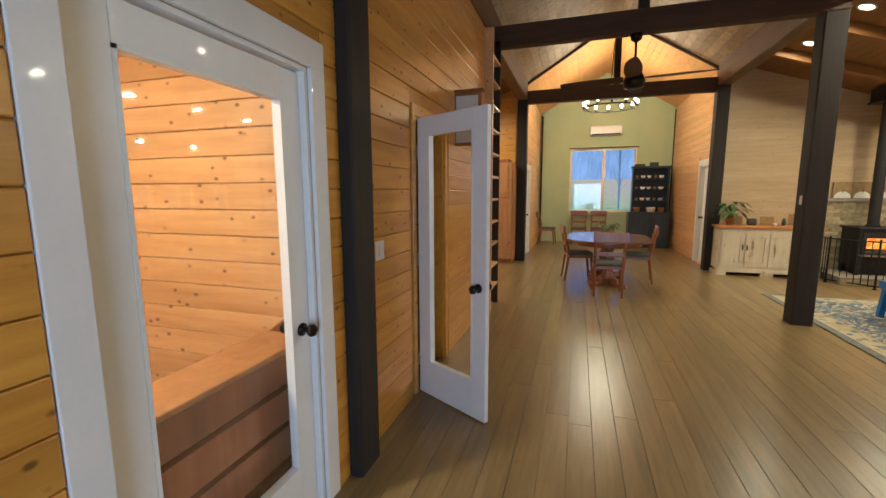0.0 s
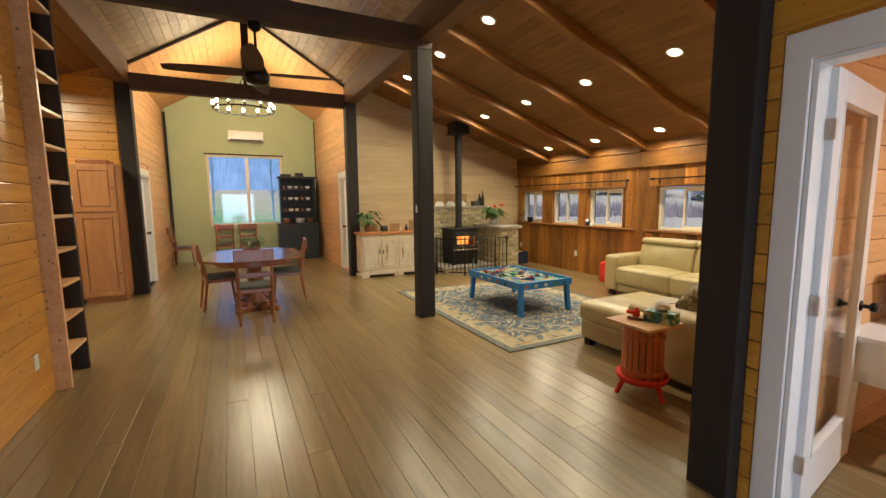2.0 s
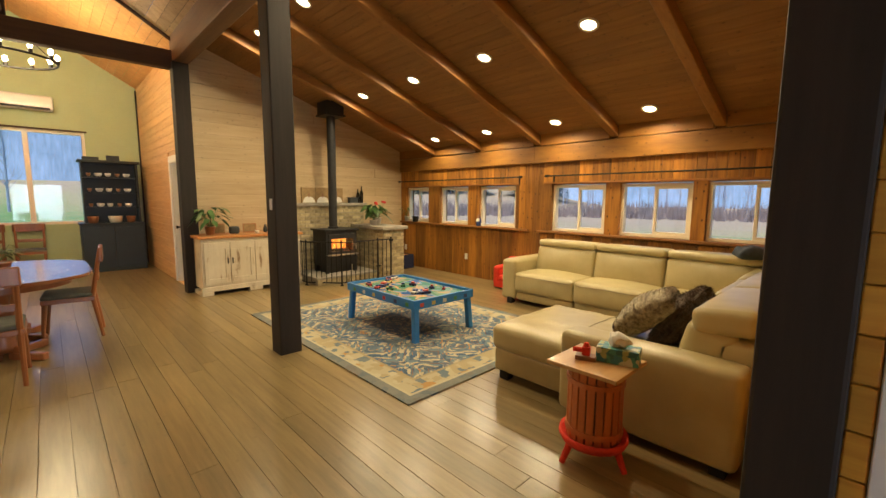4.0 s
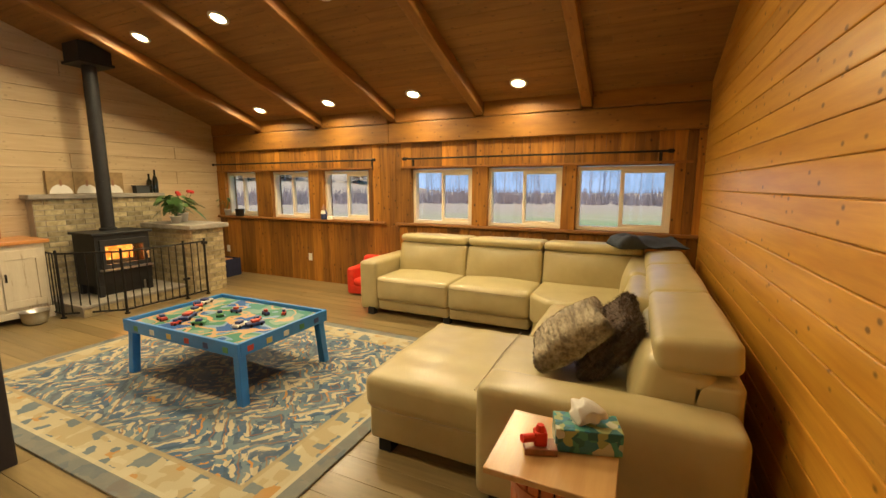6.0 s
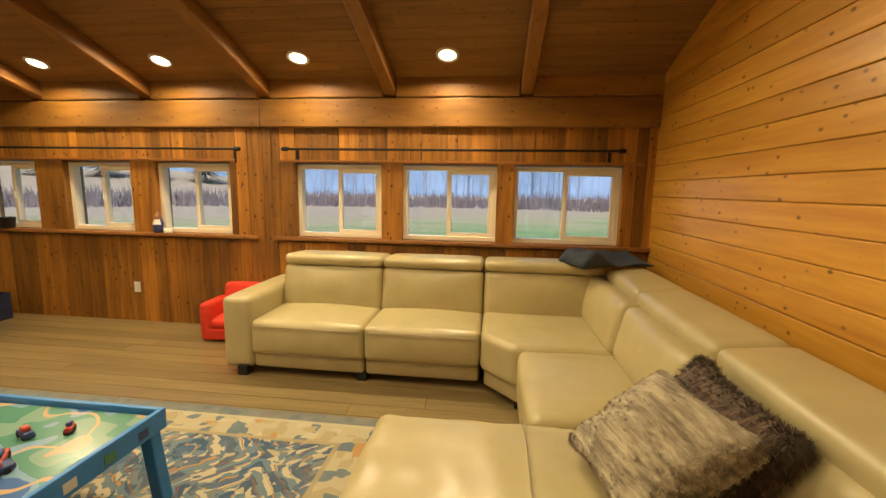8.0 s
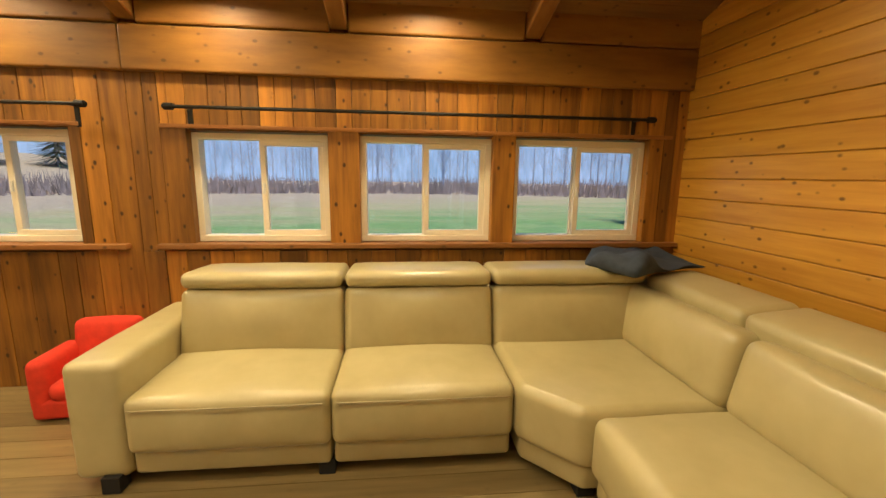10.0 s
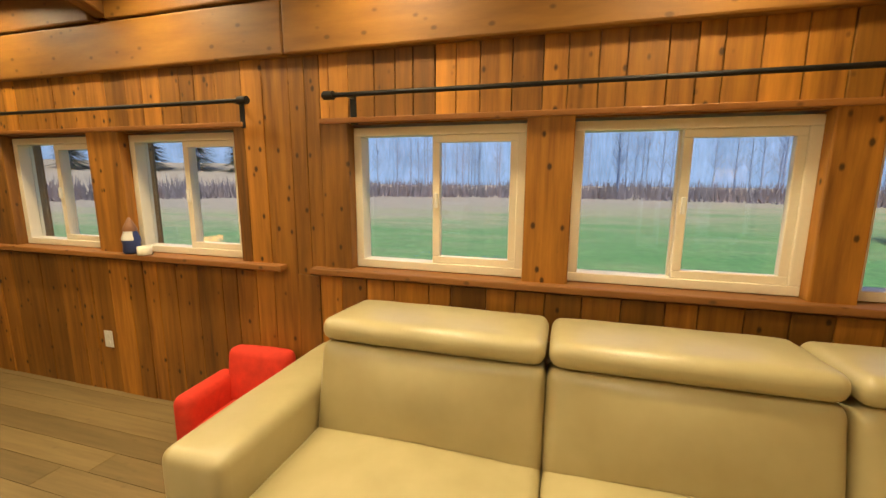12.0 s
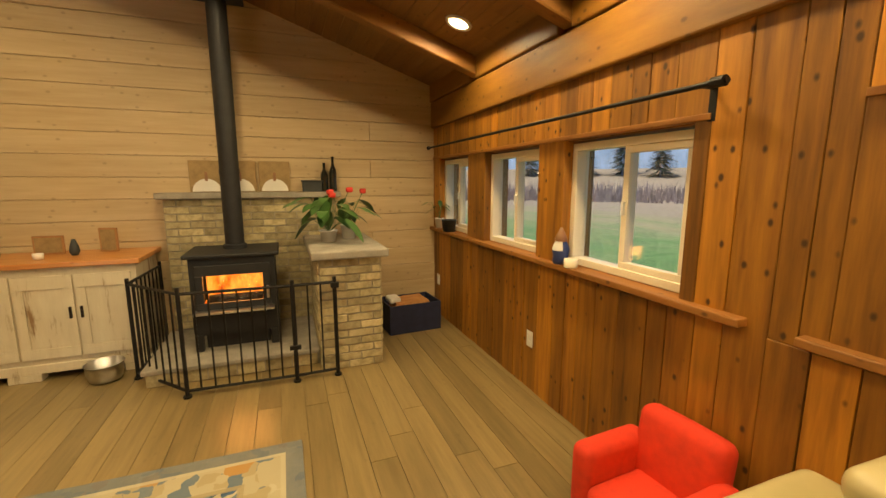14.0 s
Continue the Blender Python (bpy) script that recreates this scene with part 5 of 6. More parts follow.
def plain_door(name, loc, rz, w):
    d = thing(name, loc, "plain white closed door with two recessed panels", "door", rz, kind="structure")
    part("door_leaf", boxes((0, w, -0.02, 0.02, 0, 2.0), bevel=0.004), white_paint, d)
    for z0, z1 in ((0.2, 0.9), (1.05, 1.85)):
        part("door_panel", boxes((0.12, w - 0.12, -0.026, 0.026, z0, z1), bevel=0.006), white_paint, d)
    knob(d, w - 0.06, -0.02, 0.02, 0.95)


plain_door("door_4", (-0.85, 10.09, 0.01), 90, 0.83)
plain_door("door_5", (2.97, 10.08, 0.01), 90, 0.64)

# glazed entrance behind the start of the walk, with the sky's light in its opening
en = thing("door_6", (0.1, -2.08, 0), "closed white glazed entrance doors letting in daylight", "door", kind="structure")
for x in (0.01, 0.905):
    part("door_leaf", boxes((x, x + 0.11, -0.02, 0.02, 0.01, 2.08), (x + 0.775, x + 0.885, -0.02, 0.02, 0.01, 2.08), (x + 0.11, x + 0.775, -0.02, 0.02, 0.01, 0.25), (x + 0.11, x + 0.775, -0.02, 0.02, 1.96, 2.08), bevel=0.003), white_paint, en)
    part("door_glass", boxes((x + 0.11, x + 0.775, -0.003, 0.003, 0.25, 1.96)), pane_glass, en).visible_shadow = False
day = new("entrance_daylight", bpy.data.lights.new("entrance_daylight", "AREA"))
day.data.shape, day.data.size, day.data.size_y, day.data.energy, day.data.color = "RECTANGLE", 1.7, 1.7, 75, (0.72, 0.86, 1.0)
day.matrix_world = look((1.0, -2.04, 1.15), (1.0, 3.0, 1.15))

# ---- switches and sockets ----
def plate(name, loc, rz, label, w=0.072, h=0.115, rocker=True):
    p = thing(name, loc, label, "switch" if rocker else "socket", rz)
    part("cover", boxes((-w / 2, w / 2, -0.006, 0.0, -h / 2, h / 2), bevel=0.002), plastic_white, p)
    if rocker:
        part("rocker", boxes((-0.016, 0.016, -0.011, -0.006, -0.032, 0.032), bevel=0.002), plastic_white, p)
    else:
        for z in (-0.024, 0.024):
            part("outlet", boxes((-0.017, 0.017, -0.009, -0.006, z - 0.014, z + 0.014), bevel=0.003), plastic_white, p)


plate("light_switch", (-0.722, 2.66, 1.18), 90, "white double light switch on the pine wall", 0.115)
plate("light_switch", (3.27, 2.502, 1.33), 180, "white light switch on the pine wall", 0.072)
plate("wall_socket", (7.09, 7.73, 0.38), -90, "white wall socket on cedar boards", rocker=False)
plate("wall_socket", (7.09, 9.60, 0.40), -90, "white wall socket on cedar boards", rocker=False)
plate("wall_socket", (-0.722, 5.25, 0.35), 90, "white wall socket on the pine wall", rocker=False)
plate("light_switch", (2.769, 6.12, 1.42), -90, "small white dimmer switch on the dark post", 0.05, 0.1)

# ---- blade sign on the hall wall ----
sg = thing("hanging_sign", (-0.745, 4.30, 1.95), "small framed panel standing out from the pine wall", "sign")
part("frame", boxes((0.0, 0.27, -0.02, 0.02, 0, 0.03), (0.0, 0.27, -0.02, 0.02, 0.45, 0.48), (0.0, 0.03, -0.02, 0.02, 0.03, 0.45), (0.24, 0.27, -0.02, 0.02, 0.03, 0.45), bevel=0.004), cedar_trim, sg)
part("panel", boxes((0.03, 0.24, -0.008, 0.008, 0.03, 0.45)), ceramic, sg)
part("hood", boxes((-0.0, 0.30, -0.05, 0.05, 0.481, 0.50), bevel=0.004), cedar_trim, sg)

# ---- loft ladder ----
ld = thing("loft_ladder", (-0.72, 5.57, 0), "tall wooden loft ladder with flat treads against the post", "ladder")
part("rail", boxes((-0.02, 0.10, -0.02, 0.02, 0, 3.44), bevel=0.004), pine_pale, ld)
part("rail", boxes((0.02, 0.10, 0.46, 0.50, 0, 3.44), bevel=0.004), post_wood, ld, "dark stained rail")
for i in range(11):
    z = 0.27 + i * 0.285
    part("tread", boxes((-0.02, 0.10, 0.021, 0.459, z, z + 0.028), bevel=0.003), pine_pale, ld)

# ---- kitchen ----
pan = thing("pantry_cabinet", (-1.43, 9.14, 0), "tall oak pantry cabinet with two panelled doors", "cabinet")
part("carcass", boxes((0, 0.54, 0.02, 0.57, 0.08, 2.12), bevel=0.004), oak, pan)
part("toe_kick", boxes((0.02, 0.52, 0.06, 0.55, 0.0, 0.08)), oak, pan)
part("crown", boxes((0.06, 0.44, 0.08, 0.5, 2.12, 2.19), bevel=0.008), cherry, pan)
for z0, z1 in ((0.11, 1.38), (1.41, 2.09)):
    dd = part("cabinet_door", boxes((0.02, 0.09, 0.0, 0.019, z0, z1), (0.45, 0.52, 0.0, 0.019, z0, z1), (0.09, 0.45, 0.0, 0.019, z0, z0 + 0.07), (0.09, 0.45, 0.0, 0.019, z1 - 0.07, z1), (0.10, 0.44, 0.006, 0.019, z0 + 0.08, z1 - 0.08), bevel=0.003), oak, pan)
    part("knob", tubes(((0.485, 0.0, z0 + 0.35), (0.485, -0.022, z0 + 0.35), 0.012)), bronze, dd)
ct = thing("base_cabinet", (-2.6, 9.12, 0), "kitchen base cabinets under a pale worktop", "cabinet")
part("carcass", boxes((0, 1.15, 0.02, 0.58, 0.09, 0.86), bevel=0.004), oak, ct)
for i in range(2):
    dd = part("cabinet_door", boxes((0.03 + i * 0.56, 0.55 + i * 0.56, 0.0, 0.018, 0.14, 0.82), bevel=0.004), oak, ct)
    part("knob", tubes(((0.5 + i * 0.16, 0.0, 0.7), (0.5 + i * 0.16, -0.02, 0.7), 0.012)), bronze, dd)
solid("worktop", boxes((-1.2, -0.02, -0.02, 0.58, 0, 0.035), bevel=0.005), stone_cap, (-1.43, 9.12, 0.862), "pale stone kitchen worktop", "worktop")
isl = thing("kitchen_island", (-2.6, 7.2, 0), "kitchen island with white end panel and pale worktop", "kitchen island")
part("body", boxes((0, 1.30, 0, 0.75, 0, 0.87), bevel=0.004), white_paint, isl)
part("worktop", boxes((-0.03, 1.36, -0.03, 0.78, 0.87, 0.91), bevel=0.005), stone_cap, isl)
for z in (1.22, 1.52):
    sh = solid("wall_shelf", boxes((-0.75, 0.0, -0.26, 0.0, 0, 0.03), bevel=0.003), pine_pale, (-1.46, 9.70, z), "open pine kitchen shelf holding jars", "shelf")
    for k in range(6):
        h = 0.10 + 0.03 * ((k * 7) % 3)
        j = thing("storage_jar", (-1.54 - 0.11 * k, 9.57, z + 0.03), "small kitchen jar with lid on the shelf", "jar", group="jars on the kitchen shelves")
        part("jar", lathe([(0.035, 0), (0.04, 0.01), (0.04, h), (0.03, h + 0.01)], 14), (ceramic, terracotta, dark_pot)[k % 3], j, smooth=True)
        part("lid", lathe([(0.034, h + 0.01), (0.034, h + 0.025), (0.01, h + 0.03)], 14), oak, j)
kt = thing("kettle", (-1.75, 9.36, 0.897), "dark kettle on the kitchen worktop", "kettle")
part("body", lathe([(0.08, 0), (0.09, 0.02), (0.07, 0.16), (0.03, 0.18)], 18), dark_pot, kt, smooth=True)
part("handle", tubes(((0.09, 0, 0.05), (0.13, 0, 0.09), 0.01), ((0.13, 0, 0.09), (0.07, 0, 0.16), 0.01)), dark_pot, kt)


# A round ceiling fitting with its lamp; also serves as added fill.
def ceiling_or_fill_lamp(x, y, z, watts, size=0.2, color=WARM):
    d = thing("ceiling_light", (x, y, z), "small round lit ceiling light, kitchen fitting or added fill", "ceiling light")
    part("rim", lathe([(size * 0.5, 0), (size * 0.55, -0.015), (size * 0.45, -0.02), (size * 0.44, 0)], 24), plastic_white, d)
    part("diffuser", lathe([(size * 0.43, -0.002), (size * 0.43, -0.012)], 24), lamp_lens, d)
    l = new("ceiling_or_fill_lamp", bpy.data.lights.new("ceiling_or_fill_lamp", "AREA"))
    l.data.shape, l.data.size, l.data.energy, l.data.color = "DISK", size * 0.8, watts, color
    l.matrix_world = pose(x, y, z - 0.03)


ceiling_or_fill_lamp(-1.9, 8.2, 3.28, 60, 0.14)
ceiling_or_fill_lamp(-2.6, 6.9, 3.06, 40, 0.14)
# The next three are fill added to brighten rooms, no fitting known there.
ceiling_or_fill_lamp(-1.7, 0.9, 2.598, 62)
ceiling_or_fill_lamp(4.3, 0.2, 2.598, 85, 0.2, (1.0, 0.92, 0.78))
ceiling_or_fill_lamp(-1.6, 10.7, 2.498, 15)

# ---- dining end ----
gwin = thing("window_7", (GW[0], 13.66, GW[2]), "wide two-pane sliding window in the green wall", "window", kind="structure")
W7, H7, f = GW[1] - GW[0], GW[3] - GW[2], 0.055
part("window_frame", boxes((0, W7, 0, 0.1, 0, f), (0, W7, 0, 0.1, H7 - f, H7), (0, f, 0, 0.1, f, H7 - f), (W7 - f, W7, 0, 0.1, f, H7 - f), bevel=0.004), vinyl, gwin)
part("meeting_rail", boxes((W7 * 0.52 - 0.04, W7 * 0.52 + 0.04, 0.01, 0.09, f, H7 - f), bevel=0.004), vinyl, gwin)
for a, b2, y in ((f, W7 * 0.52 - 0.04, 0.04), (W7 * 0.52 + 0.04, W7 - f, 0.06)):
    part("pane", boxes((a, b2, y, y + 0.004, f, H7 - f)), pane_glass, gwin).visible_shadow = False
part("head_board", boxes((-0.04, W7 + 0.04, -0.06, -0.02, H7, H7 + 0.03), bevel=0.003), beam_wood, gwin, "dark strip along the window head")

ac = thing("air_conditioner", (1.09, 13.62, 3.10), "white wall-mounted split air conditioner", "air conditioner")
b = bmesh.new()
pillow(b, (-0.43, -0.20, 0.0), (0.43, 0.0, 0.27), 0.035, (0, 0.01, 0))
part("housing", b, plastic_white, ac, smooth=True)
part("louvre", boxes((-0.38, 0.38, -0.214, -0.17, 0.012, 0.05), bevel=0.004), dark_pot, ac)
part("air_slot", boxes((-0.40, 0.40, -0.216, -0.19, 0.075, 0.08)), steel, ac)

hu = thing("hutch", (1.72, 12.75, 0), "tall dark painted hutch with open shelves of dishes", "cabinet")
part("lower_cabinet", boxes((0, 1.0, 0, 0.5, 0.0, 0.93), bevel=0.006), black_green, hu)
part("counter", boxes((-0.02, 1.02, -0.02, 0.52, 0.93, 0.96), bevel=0.004), black_green, hu)
for i in range(2):
    dd = part("cabinet_door", boxes((0.03 + i * 0.475, 0.495 + i * 0.475, -0.014, 0.0, 0.08, 0.88), bevel=0.005), black_green, hu)
    part("knob", tubes(((0.45 + i * 0.1, -0.014, 0.55), (0.45 + i * 0.1, -0.035, 0.55), 0.012)), bronze, dd)
for x in (0.08, 0.95):
    part("side_panel", boxes((x, x + 0.03, 0.2, 0.5, 0.96, 2.14), bevel=0.003), black_green, hu)
part("back_panel", boxes((0.11, 0.95, 0.48, 0.5, 0.96, 2.14)), black_green, hu)
part("cornice", boxes((0.04, 1.02, 0.17, 0.52, 2.14, 2.19), bevel=0.008), black_green, hu)
for z in (1.25, 1.55, 1.85):
    part("shelf", boxes((0.11, 0.95, 0.21, 0.48, z, z + 0.022)), black_green, hu)
    for k in range(5):
        r = 0.035 + 0.012 * ((k * 5 + int(z * 10)) % 3)
        solid("dish", lathe([(r * 0.5, 0), (r, 0.03), (r * 1.05, 0.07), (r * 0.95, 0.07), (r * 0.6, 0.02)], 14), ceramic if (k + int(z * 10)) % 3 else terracotta, (1.72 + 0.2 + 0.15 * k, 12.75 + 0.33, z + 0.023), "small pale dish on the hutch shelf", "dish", 0, True, "dishes in the hutch")
for x, r in ((0.2, 0.09), (0.55, 0.12), (0.8, 0.08)):
    solid("basket", lathe([(r * 0.8, 0), (r, 0.12), (r * 1.03, 0.13), (r * 0.9, 0.12)], 16), terracotta if r < 0.1 else ceramic, (1.72 + x, 12.88, 0.962), "bowl on the hutch counter", "bowl", 0, True)
for x, w2, h in ((0.25, 0.25, 0.06), (0.6, 0.2, 0.10)):
    solid("box", boxes((-w2 / 2, w2 / 2, -0.08, 0.08, 0, h), bevel=0.005), dark_pot, (1.72 + x, 13.08, 2.192), "dark box on top of the hutch", "box")

# dining table
dt = thing("dining_table", (0.90, 8.0, 0), "polished cherry oval dining table on twin pedestals", "dining table")
N = 56


def oval(rx, ry, flat, z0, z1):
    bm = bmesh.new()
    rings = []
    for z in (z0, z1):
        ring = []
        for i in range(N):
            a = 2 * math.pi * i / N
            x, y = rx * math.cos(a), ry * math.sin(a)
            ring.append(bm.verts.new((x, y + (flat if math.sin(a) > 0 else -flat), z)))
        rings.append(ring)
    bm.faces.new(rings[0][::-1]), bm.faces.new(rings[1])
    for i in range(N):
        bm.faces.new((rings[0][i], rings[0][(i + 1) % N], rings[1][(i + 1) % N], rings[1][i]))
    bmesh.ops.bevel(bm, geom=[e for e in bm.edges if len({round(v.co.z, 4) for v in e.verts}) == 1], offset=0.008, segments=2, affect="EDGES")
    return bm


part("tabletop", oval(0.66, 0.56, 0.32, 0.725, 0.755), cherry_top, dt)
part("apron", oval(0.50, 0.46, 0.30, 0.655, 0.724), cherry, dt)
for y in (-0.35, 0.35):
    part("pedestal", lathe([(0.11, 0.08), (0.12, 0.14), (0.07, 0.22), (0.10, 0.34), (0.11, 0.42), (0.06, 0.52), (0.09, 0.60), (0.14, 0.655)], 24), cherry, dt, smooth=True, loc=(0, y, 0))
    for a in (0, 90, 180, 270):
        ob = part("foot", boxes((0.05, 0.38, -0.03, 0.03, 0.0, 0.07), (0.05, 0.2, -0.025, 0.025, 0.06, 0.13), bevel=0.012), cherry, dt)
        ob.matrix_basis = pose(0, y, 0, 0, 0, a + 45)
plant("table_plant", (0.88, 7.9, 0.757), terracotta, 24, "trailing green plant in a wide bowl on the dining table", 0.10, 0.16, 0.16, 0.12, 0.11, 0, 12)


def dining_chair():
    c = thing("dining_chair", (0, 0, 0), "cherry wood dining chair with grey green padded seat", "chair", group="dining chairs")
    part("seat_frame", boxes((-0.22, 0.22, -0.21, 0.21, 0.40, 0.445), bevel=0.006), cherry, c)
    b = bmesh.new()
    pillow(b, (-0.215, -0.20, 0.44), (0.215, 0.21, 0.485), 0.02, (0, 0, 0.012))
    part("seat", b, seat_cloth, c, "grey green padded seat", True)
    for s in (-1, 1):
        part("leg", tubes(((s * 0.19, 0.18, 0.41), (s * 0.20, 0.22, 0.0), 0.024, 0.015), n=8), cherry, c)
        part("back_leg", tubes(((s * 0.19, -0.19, 0.45), (s * 0.19, -0.25, 0.0), 0.023, 0.016), ((s * 0.19, -0.19, 0.44), (s * 0.20, -0.28, 0.93), 0.022, 0.018), n=8), cherry, c)
    part("top_rail", boxes((-0.23, 0.23, -0.30, -0.265, 0.80, 0.95), bevel=0.012), cherry, c)
    part("back_slat", boxes((-0.185, 0.185, -0.255, -0.235, 0.60, 0.66), bevel=0.006), cherry, c)
    return c


ch = dining_chair()
ch.matrix_basis = pose(0.86, 7.02, 0)
for x, y, r in ((0.44, 8.02, -80), (1.38, 8.10, 85), (0.45, 13.25, 180), (1.0, 13.28, 180), (-0.42, 12.9, -95)):
    copy_thing(ch, pose(x, y, 0, 0, 0, r))

# ceiling fan under the tie beam
fan = thing("ceiling_fan", (0.98, 6.105, 3.36), "dark bronze ceiling fan with four broad blades", "ceiling fan")
part("canopy", lathe([(0.02, -0.09), (0.06, -0.06), (0.07, 0.0)], 20), bronze, fan, smooth=True)
part("rod", tubes(((0, 0, -0.08), (0, 0, -0.36), 0.013)), bronze, fan)
part("motor", lathe([(0.05, -0.62), (0.11, -0.60), (0.125, -0.53), (0.10, -0.47), (0.075, -0.42), (0.06, -0.34), (0.02, -0.32)], 28), bronze, fan, smooth=True)
for i in range(4):
    a = -8 + 90 * i
    b = bmesh.new()
    rows = []
    for k in range(9):
        r = 0.12 + 0.74 * k / 8
        w = 0.06 + 0.035 * math.sin(math.pi * min(1, k / 8 + 0.1)) if k < 8 else 0.03
        rows.append([b.verts.new((r, s * w, z + s * 0.012)) for s, z in ((-1, -0.006), (1, -0.006), (1, 0.004), (-1, 0.004))])
    for r0, r1 in zip(rows, rows[1:]):
        for q in range(4):
            b.faces.new((r0[q], r0[(q + 1) % 4], r1[(q + 1) % 4], r1[q]))
    b.faces.new(rows[0]), b.faces.new(rows[-1])
    ob = part("blade", b, beam_wood, fan)
    ob.matrix_basis = pose(0, 0, -0.50, 0, 0, a)

# chandelier
cd = thing("wagon_wheel_chandelier", (1.0, 10.8, 3.38), "black ring chandelier with twelve lit bulbs", "chandelier")
b = bmesh.new()
for i in range(48):
    a0, a1 = 2 * math.pi * i / 48, 2 * math.pi * (i + 1) / 48
    tube(b, (0.56 * math.cos(a0), 0.56 * math.sin(a0), 0), (0.56 * math.cos(a1), 0.56 * math.sin(a1), 0), 0.016, n=6, caps=False)
part("ring", b, dark_metal, cd)
for i in range(3):
    a = 2 * math.pi * i / 3
    part("chain", tubes(((0.56 * math.cos(a), 0.56 * math.sin(a), 0), (0, 0, 0.62), 0.006), n=6), dark_metal, cd)
part("stem", tubes(((0, 0, 0.6), (0.04, 0, 1.44), 0.009)), dark_metal, cd)
for i in range(12):
    a = 2 * math.pi * i / 12
    cup = part("socket", lathe([(0.022, 0.0), (0.026, 0.05), (0.02, 0.055)], 12), dark_metal, cd, loc=(0.56 * math.cos(a), 0.56 * math.sin(a), 0.01))
    part("bulb", lathe([(0.012, 0.052), (0.03, 0.085), (0.032, 0.105), (0.02, 0.135), (0.004, 0.142)], 14), bulb_glow, cup, "lit warm bulb", True)
cl = new("chandelier_lamp", bpy.data.lights.new("chandelier_lamp", "POINT"))
cl.data.energy, cl.data.color, cl.data.shadow_soft_size = 200, WARM, 0.45
cl.location = (1.0, 10.8, 3.50)

# ---- small room seen through the right door ----
dk = thing("white_desk", (3.80, 1.72, 0), "white painted desk with tapered legs", "desk")
part("desktop", boxes((0, 1.2, 0, 0.55, 0.70, 0.735), bevel=0.005), white_paint, dk)
part("drawer_front", boxes((0.03, 1.17, 0.02, 0.05, 0.46, 0.70), bevel=0.004), white_paint, dk)
part("side_panel", boxes((0.02, 0.05, 0.05, 0.53, 0.46, 0.70), bevel=0.003), white_paint, dk)
for x in (0.05, 1.15):
    for y in (0.06, 0.49):
        part("leg", tubes(((x, y, 0.47), (x, y, 0.0), 0.035, 0.02), n=4), white_paint, dk)
cushion("bed_pillow", (4.42, 2.10, 0.94), ((0.1, -1, 0.2), (0, 0.2, 1)), 0.42, 0.36, 0.14, ceramic, "white speckled pillow propped on the desk")
solid("red_folder", boxes((-0.16, 0.16, -0.11, 0.11, 0, 0.035), bevel=0.004), red_cloth, (4.22, 1.88, 0.736), "red folder lying on the white desk", "folder", 12)
solid("striped_mat", boxes((-0.6, 0.6, -0.4, 0.4, 0, 0.012), bevel=0.003), fur("navy and cream stripes", (0.02, 0.03, 0.07), (0.5, 0.46, 0.38), "x"), (4.35, 1.2, 0.001), "small navy striped rug in the side room", "rug", 5)

# ---- outdoors ----
GZ0 = -0.75


def field_z(x, y):
    """Lawn, gently rising; a pale field climbs to a crest in the north-east."""
    d = math.hypot(x - 3, y - 5)
    a = math.degrees(math.atan2(y - 5, x - 3))
    k = max(0.0, min(1.0, (a - 22) / 16)) * max(0.0, min(1.0, (110 - a) / 16))
    k = k * k * (3 - 2 * k)
    return GZ0 + max(0.0, d - 30) * 0.012 + k * max(0.0, min(d, 96) - 56) * 0.11


b = bmesh.new()
grid = 120
vs = [[b.verts.new((x, y, field_z(x, y) + 0.02 * noise.noise(Vector((x, y, 1)) * 0.4))) for y in [-420 + 840 * j / grid for j in range(grid + 1)]] for x in [-420 + 840 * i / grid for i in range(grid + 1)]]
for i in range(grid):
    for j in range(grid):
        b.faces.new((vs[i][j], vs[i + 1][j], vs[i + 1][j + 1], vs[i][j + 1]))
ground = structure("ground", b, field, "green lawn running into rough brown meadow", "ground", True)
# Self-lit sheet of woods, standing in for the daylit far distance.
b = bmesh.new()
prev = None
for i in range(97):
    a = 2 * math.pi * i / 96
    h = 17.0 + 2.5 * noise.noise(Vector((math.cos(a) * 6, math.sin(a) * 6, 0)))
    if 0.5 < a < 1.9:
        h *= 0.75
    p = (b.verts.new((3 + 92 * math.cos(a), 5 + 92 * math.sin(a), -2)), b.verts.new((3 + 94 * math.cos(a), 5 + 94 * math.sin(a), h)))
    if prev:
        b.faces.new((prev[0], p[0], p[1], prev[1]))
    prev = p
structure("backdrop", b, woods, "self-lit line of far bare woods, haze painted in", "backdrop")


